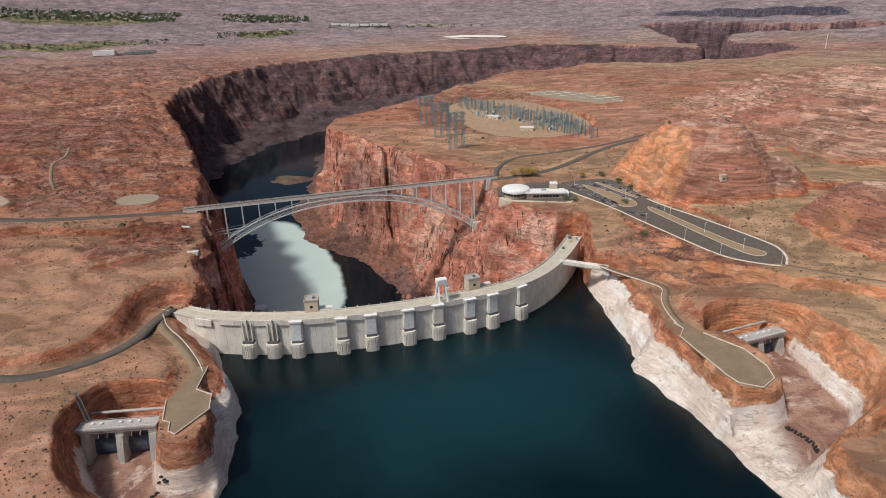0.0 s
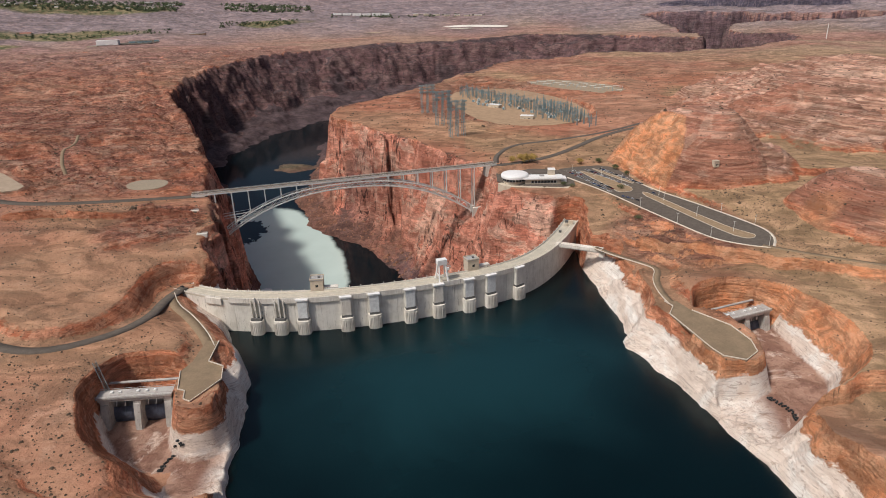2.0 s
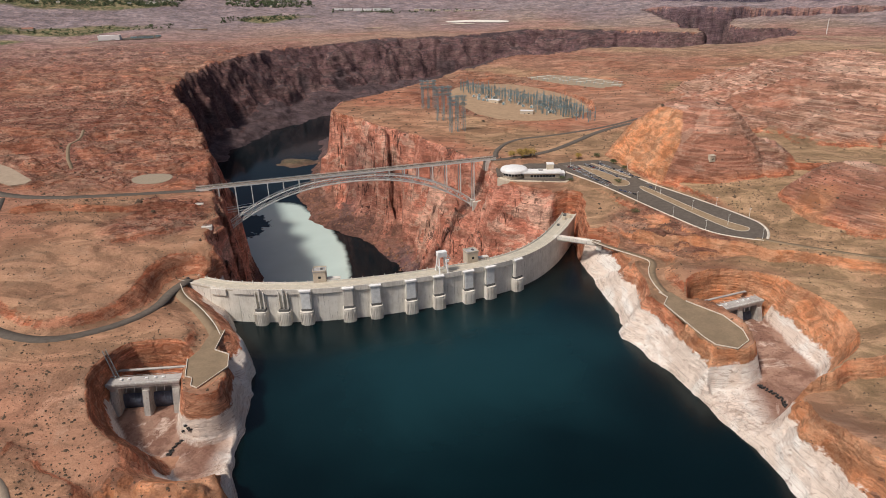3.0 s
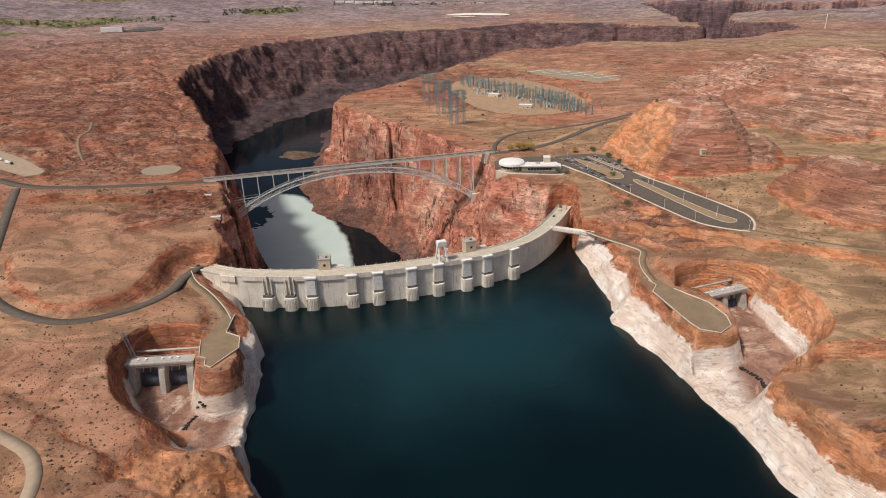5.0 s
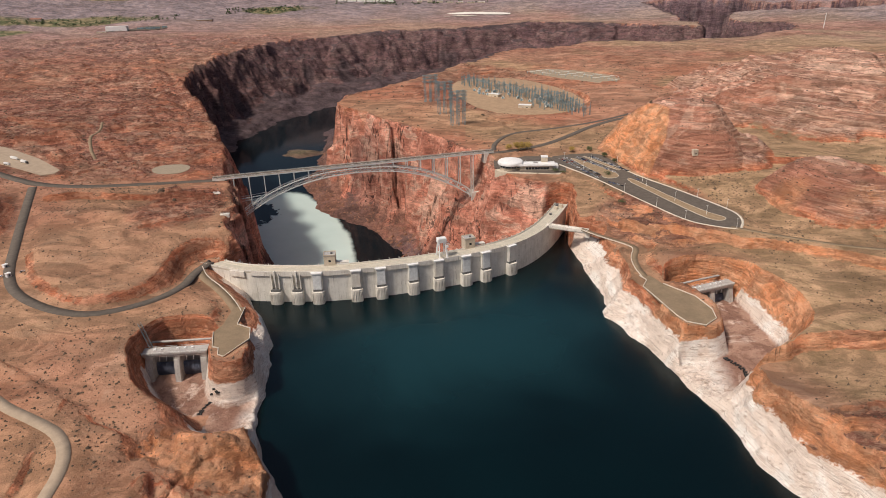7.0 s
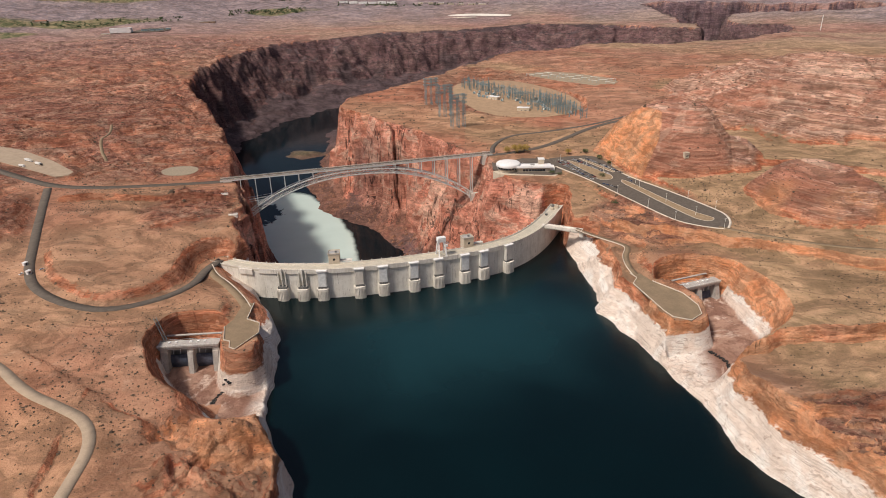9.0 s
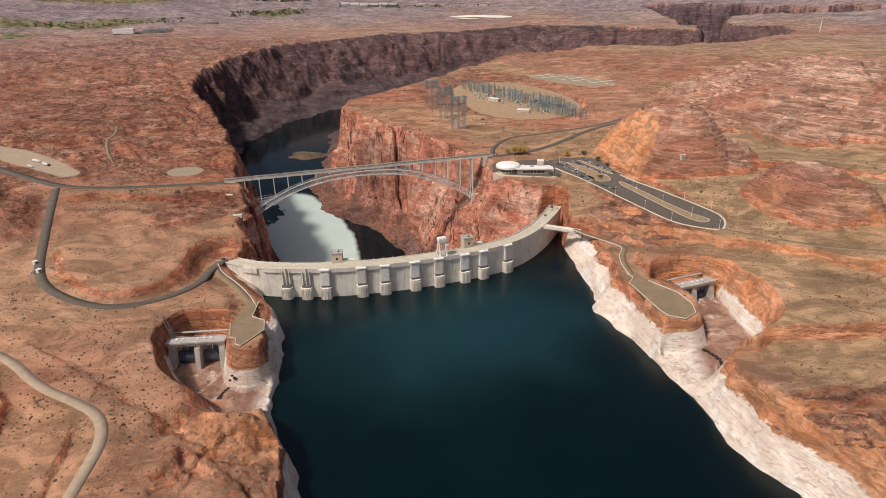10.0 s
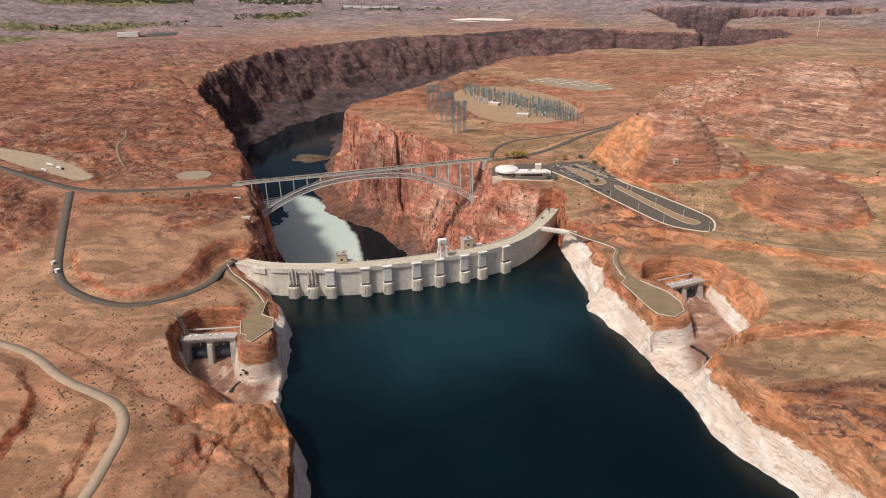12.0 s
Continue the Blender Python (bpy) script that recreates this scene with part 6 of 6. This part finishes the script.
for k, (x, y, tall, wide, leaf, label) in enumerate([(84, 902, 13, 15, LEAF_GOLD, "golden autumn tree behind the visitor building"), (98, 906, 12, 14, LEAF_GOLD, "yellowing broad tree behind the visitor building"), (70, 903, 9, 10, LEAF_GOLD, "small golden tree beside the highway"),
                                       (168, 898, 8, 9, LEAF_GOLD, "small olive tree beside the car park"), (196, 902, 7, 8, LEAF_GREEN, "dusty green tree at the car park edge"), (213, 868, 7, 8, LEAF_GREEN, "dark green tree beneath the orange butte"),
                                       (222, 838, 6, 7, LEAF_GREEN, "low green tree at the car park edge"), (200, 776, 5, 9, LEAF_GREEN, "spreading green shrub on the parking island"), (130, 798, 5, 9, LEAF_GREEN, "dark green shrubs beside the visitor building"),
                                       (140, 792, 4, 8, LEAF_GREEN, "low dark shrub on the terrace lawn"), (196, 668, 5, 9, LEAF_GREEN, "olive bush on the slope below the lot")]):
    tree("tree", pose(x, y, float(height(x, y)[0]), 0, 0, 40 * k), tall, wide, leaf, label, 30 + k)


def boulders():
    r = np.random.RandomState(9)
    x, y = r.uniform(-520, 40, 9000), r.uniform(880, 1650, 9000)
    h, sh = height(x, y), inside_by(x, y, RIVER_SHORE, 60.0)
    ok = (h < -112) & (sh < 1) & (sh > -45) & (r.uniform(0, 1, 9000) < 0.6)
    p = np.stack([x[ok], y[ok], h[ok]], -1)
    stone = plain("talus_stone", (0.24, 0.12, 0.075), 0.95, 0, 0.5, 0.06)
    tagged(new("boulders", tuft_mesh("boulders", p, r.gamma(2.0, 1.0, len(p)) + 0.6, stone, 12)), "broken reddish boulders along the river bank", "boulders", kind="stuff")


boulders()


# ---------------------------------------------------------------- the town on the plain
def on_ground(x, y, turn=0.0, lift=0.0):
    return pose(x, y, float(height(x, y)[0]) + lift, 0, 0, turn)


def draped(name, poly, mat, label, category):
    """A thin sheet that follows the ground."""
    p = rounded(poly, 1)
    c = p.mean(0)
    rings = [c + (p - c) * f for f in (1.0, 0.66, 0.33)]
    v = np.vstack(rings + [c[None]])
    z = height(v[:, 0], v[:, 1]) + 2.5
    n, f = len(p), []
    for k in range(2):
        f += [(k * n + i, k * n + (i + 1) % n, (k + 1) * n + (i + 1) % n, (k + 1) * n + i) for i in range(n)]
    f += [(2 * n + i, 2 * n + (i + 1) % n, 3 * n, 3 * n) for i in range(n)]
    bm = bmesh.new()
    vs = [bm.verts.new((*q, h)) for q, h in zip(v, z)]
    for q in f:
        bm.faces.new([vs[i] for i in dict.fromkeys(q)])
    bmesh.ops.recalc_face_normals(bm, faces=bm.faces)
    return tagged(part(name, bm, mat), label, category, kind="structure")


shed(on_ground(-1757, 3235, 12), 50, 20, 20, WHITE, WHITE, "large white windowless warehouse on the plain", "warehouse", True)
shed(on_ground(-1815, 3190, 12), 22, 9, 6, TAN_WALL, ROOF_GREY, "low tan outbuilding beside the warehouse", "outbuilding", True)
draped("pavement", [(-1720, 3210), (-1545, 3300), (-1550, 3370), (-1640, 3385), (-1735, 3290)], ASPHALT, "dark paved yard beside the warehouse", "pavement")
draped("pavement", [(-130, 3835), (30, 3850), (250, 3790), (235, 3745), (60, 3775), (-90, 3805)], plain("pale_salt_flat", (0.72, 0.68, 0.60), 0.9, 0, 0.08, 0.02), "pale bare pond bed on the plain", "ground")
draped("pavement", [(-150, 3740), (40, 3755), (60, 3728), (-120, 3715)], plain("pale_sand_flat", (0.66, 0.60, 0.50), 0.9, 0, 0.08, 0.02), "narrow pale bare strip on the plain", "ground")
draped("pavement", [(-560, 3700), (-470, 3712), (-440, 3695), (-540, 3684)], DIRT, "small pale bare patch on the plain", "ground")
rng = random.Random(21)
unit = shed(on_ground(-1720, 3262, 14), 7, 4, 9, GALVANISED, ROOF_GREY, "grey tank unit in the paved yard", "yard_unit", True, "yard units")
for k in range(11):
    copy_thing(unit, on_ground(-1672 + 11 * k + rng.uniform(-4, 4), 3290 + 5.5 * k + rng.uniform(-14, 14), 14))
for k in range(6):
    shed(on_ground(-760 + 58 * k, 4040 + 3 * k, 3), 25, 12, rng.uniform(8, 12), WHITE, WHITE, "long white-roofed town building on the plain", "town_building", True, "town buildings")
for k in range(7):
    shed(on_ground(-290 + 62 * k, 4052 - 4 * k, 3), rng.uniform(14, 24), 9, rng.uniform(6, 9), TAN_WALL, ROOF_GREY if k % 2 else WHITE, "low tan town building at the plain's edge", "town_building", True, "town buildings")
home = shed(on_ground(-2480, 3640, 20), 10, 7, 6, TAN_WALL, ROOF_GREY, "small tan house among the town trees", "house", False, "town houses")
for k in range(46):
    f = rng.random()
    x, y = -2500 + 800 * f, 3640 + 310 * f + rng.uniform(-45, 60)
    if k > 28:
        f = rng.random()
        x, y = -1420 + 470 * f, 4030 + 50 * f + rng.uniform(-40, 40)
    copy_thing(home, on_ground(x, y, rng.uniform(0, 90)))
shed(on_ground(-1440, 3575, 10), 42, 12, 7, plain("brown_stone", (0.30, 0.20, 0.14), 0.9), ROOF_GREY, "long low brown building among scrub", "lodge", True)
shed(on_ground(-2230, 3330, 20), 32, 14, 8, TAN_WALL, plain("red_roof", (0.32, 0.15, 0.10), 0.9), "red-roofed house beside the green fields", "house", False)
shed(on_ground(880, 1480), 9, 6, 6, WHITE, WHITE, "small white building on the red hilltop", "hilltop_hut", True)


def town_trees():
    r = np.random.RandomState(33)
    spots = []
    for n, a, b, wide in ((520, (-2520, 3640), (-1660, 3950), 60), (300, (-1430, 4030), (-930, 4085), 45), (70, (-1390, 3780), (-1000, 3890), 40), (60, (-2290, 3290), (-1600, 3560), 60), (50, (-800, 4010), (100, 4040), 20)):
        f = r.uniform(0, 1, n)
        spots.append(np.stack([a[0] + (b[0] - a[0]) * f + r.normal(0, 12, n), a[1] + (b[1] - a[1]) * f + r.uniform(-wide, wide, n)], -1))
    p = np.vstack(spots)
    z = height(p[:, 0], p[:, 1])
    q = np.repeat(np.c_[p, z + 4], 5, 0) + r.normal(0, 1, (5 * len(p), 3)) * (4, 4, 2.5)
    leaf = plain("town_leaves", (0.05, 0.065, 0.028), 0.9, 0, 0.5, 0.02)
    tagged(new("town_trees", tuft_mesh("town_trees", q, r.uniform(2.5, 5.5, len(q)), leaf, 34, 1.0)), "dark green trees round the town and fields", "trees", kind="stuff")


town_trees()


def mast_pole(x, y, tall):
    m = thing("radio_mast", "thin pale lattice radio mast on the plain", "mast", on_ground(x, y), "radio masts")
    part("lattice", mast(bmesh.new(), 0, 0, 0, tall, 2.4, 0.5), WHITE, m)
    part("footing", boxed((-2, -2, -2), (2, 2, 0.5), 0.1), PALE_CONCRETE, m)


mast_pole(1560, 2930, 62)
mast_pole(1480, 2100, 48)

sheet("pavement", GRAVEL_PAD, 73.05, plain("tan_gravel", (0.30, 0.245, 0.175), 0.95), "round tan gravel pad above the highway", "pavement", thick=1.5)


# ---------------------------------------------------------------- small works on the west bank
def settling_tank(x, y, z):
    k = thing("settling_tank", "round pale blue tank at the river's edge", "tank", pose(x, y, z))
    part("shell", cyl(bmesh.new(), 0, 0, -6, 2.2, 9, n=32), plain("pale_blue_paint", (0.32, 0.48, 0.52), 0.5), k)
    part("rim", cyl(bmesh.new(), 0, 0, 2.2, 2.6, 9.3, n=32), STEEL, k)
    part("bridge", boxed((-9, -0.6, 2.6), (9, 0.6, 3.2)), STEEL, k)


settling_tank(-318, 884, -138)


def rock_platform(x, y, sx, sy, label):
    z = float(height(x, y)[0])
    k = thing("platform", label, "platform", pose(x, y, z, 0, 0, 10))
    part("slab", boxed((-sx, -sy, -3), (sx, sy, 1.2), 0.1), PALE_CONCRETE, k)
    for px in (-sx + 0.3, sx - 0.3):
        for py in (-sy + 0.3, sy - 0.3):
            part("post", boxed((px - 0.08, py - 0.08, 1.2), (px + 0.08, py + 0.08, 2.3)), STEEL, k)
    for py in (-sy + 0.3, sy - 0.3):
        part("rail", boxed((-sx + 0.3, py - 0.06, 2.2), (sx - 0.3, py + 0.06, 2.35)), STEEL, k)


rock_platform(-286, 618, 5.5, 2.5, "small pale concrete platform on the red cliff edge")
rock_platform(-322, 690, 4.5, 2.0, "small pale platform on rock near the bridge")
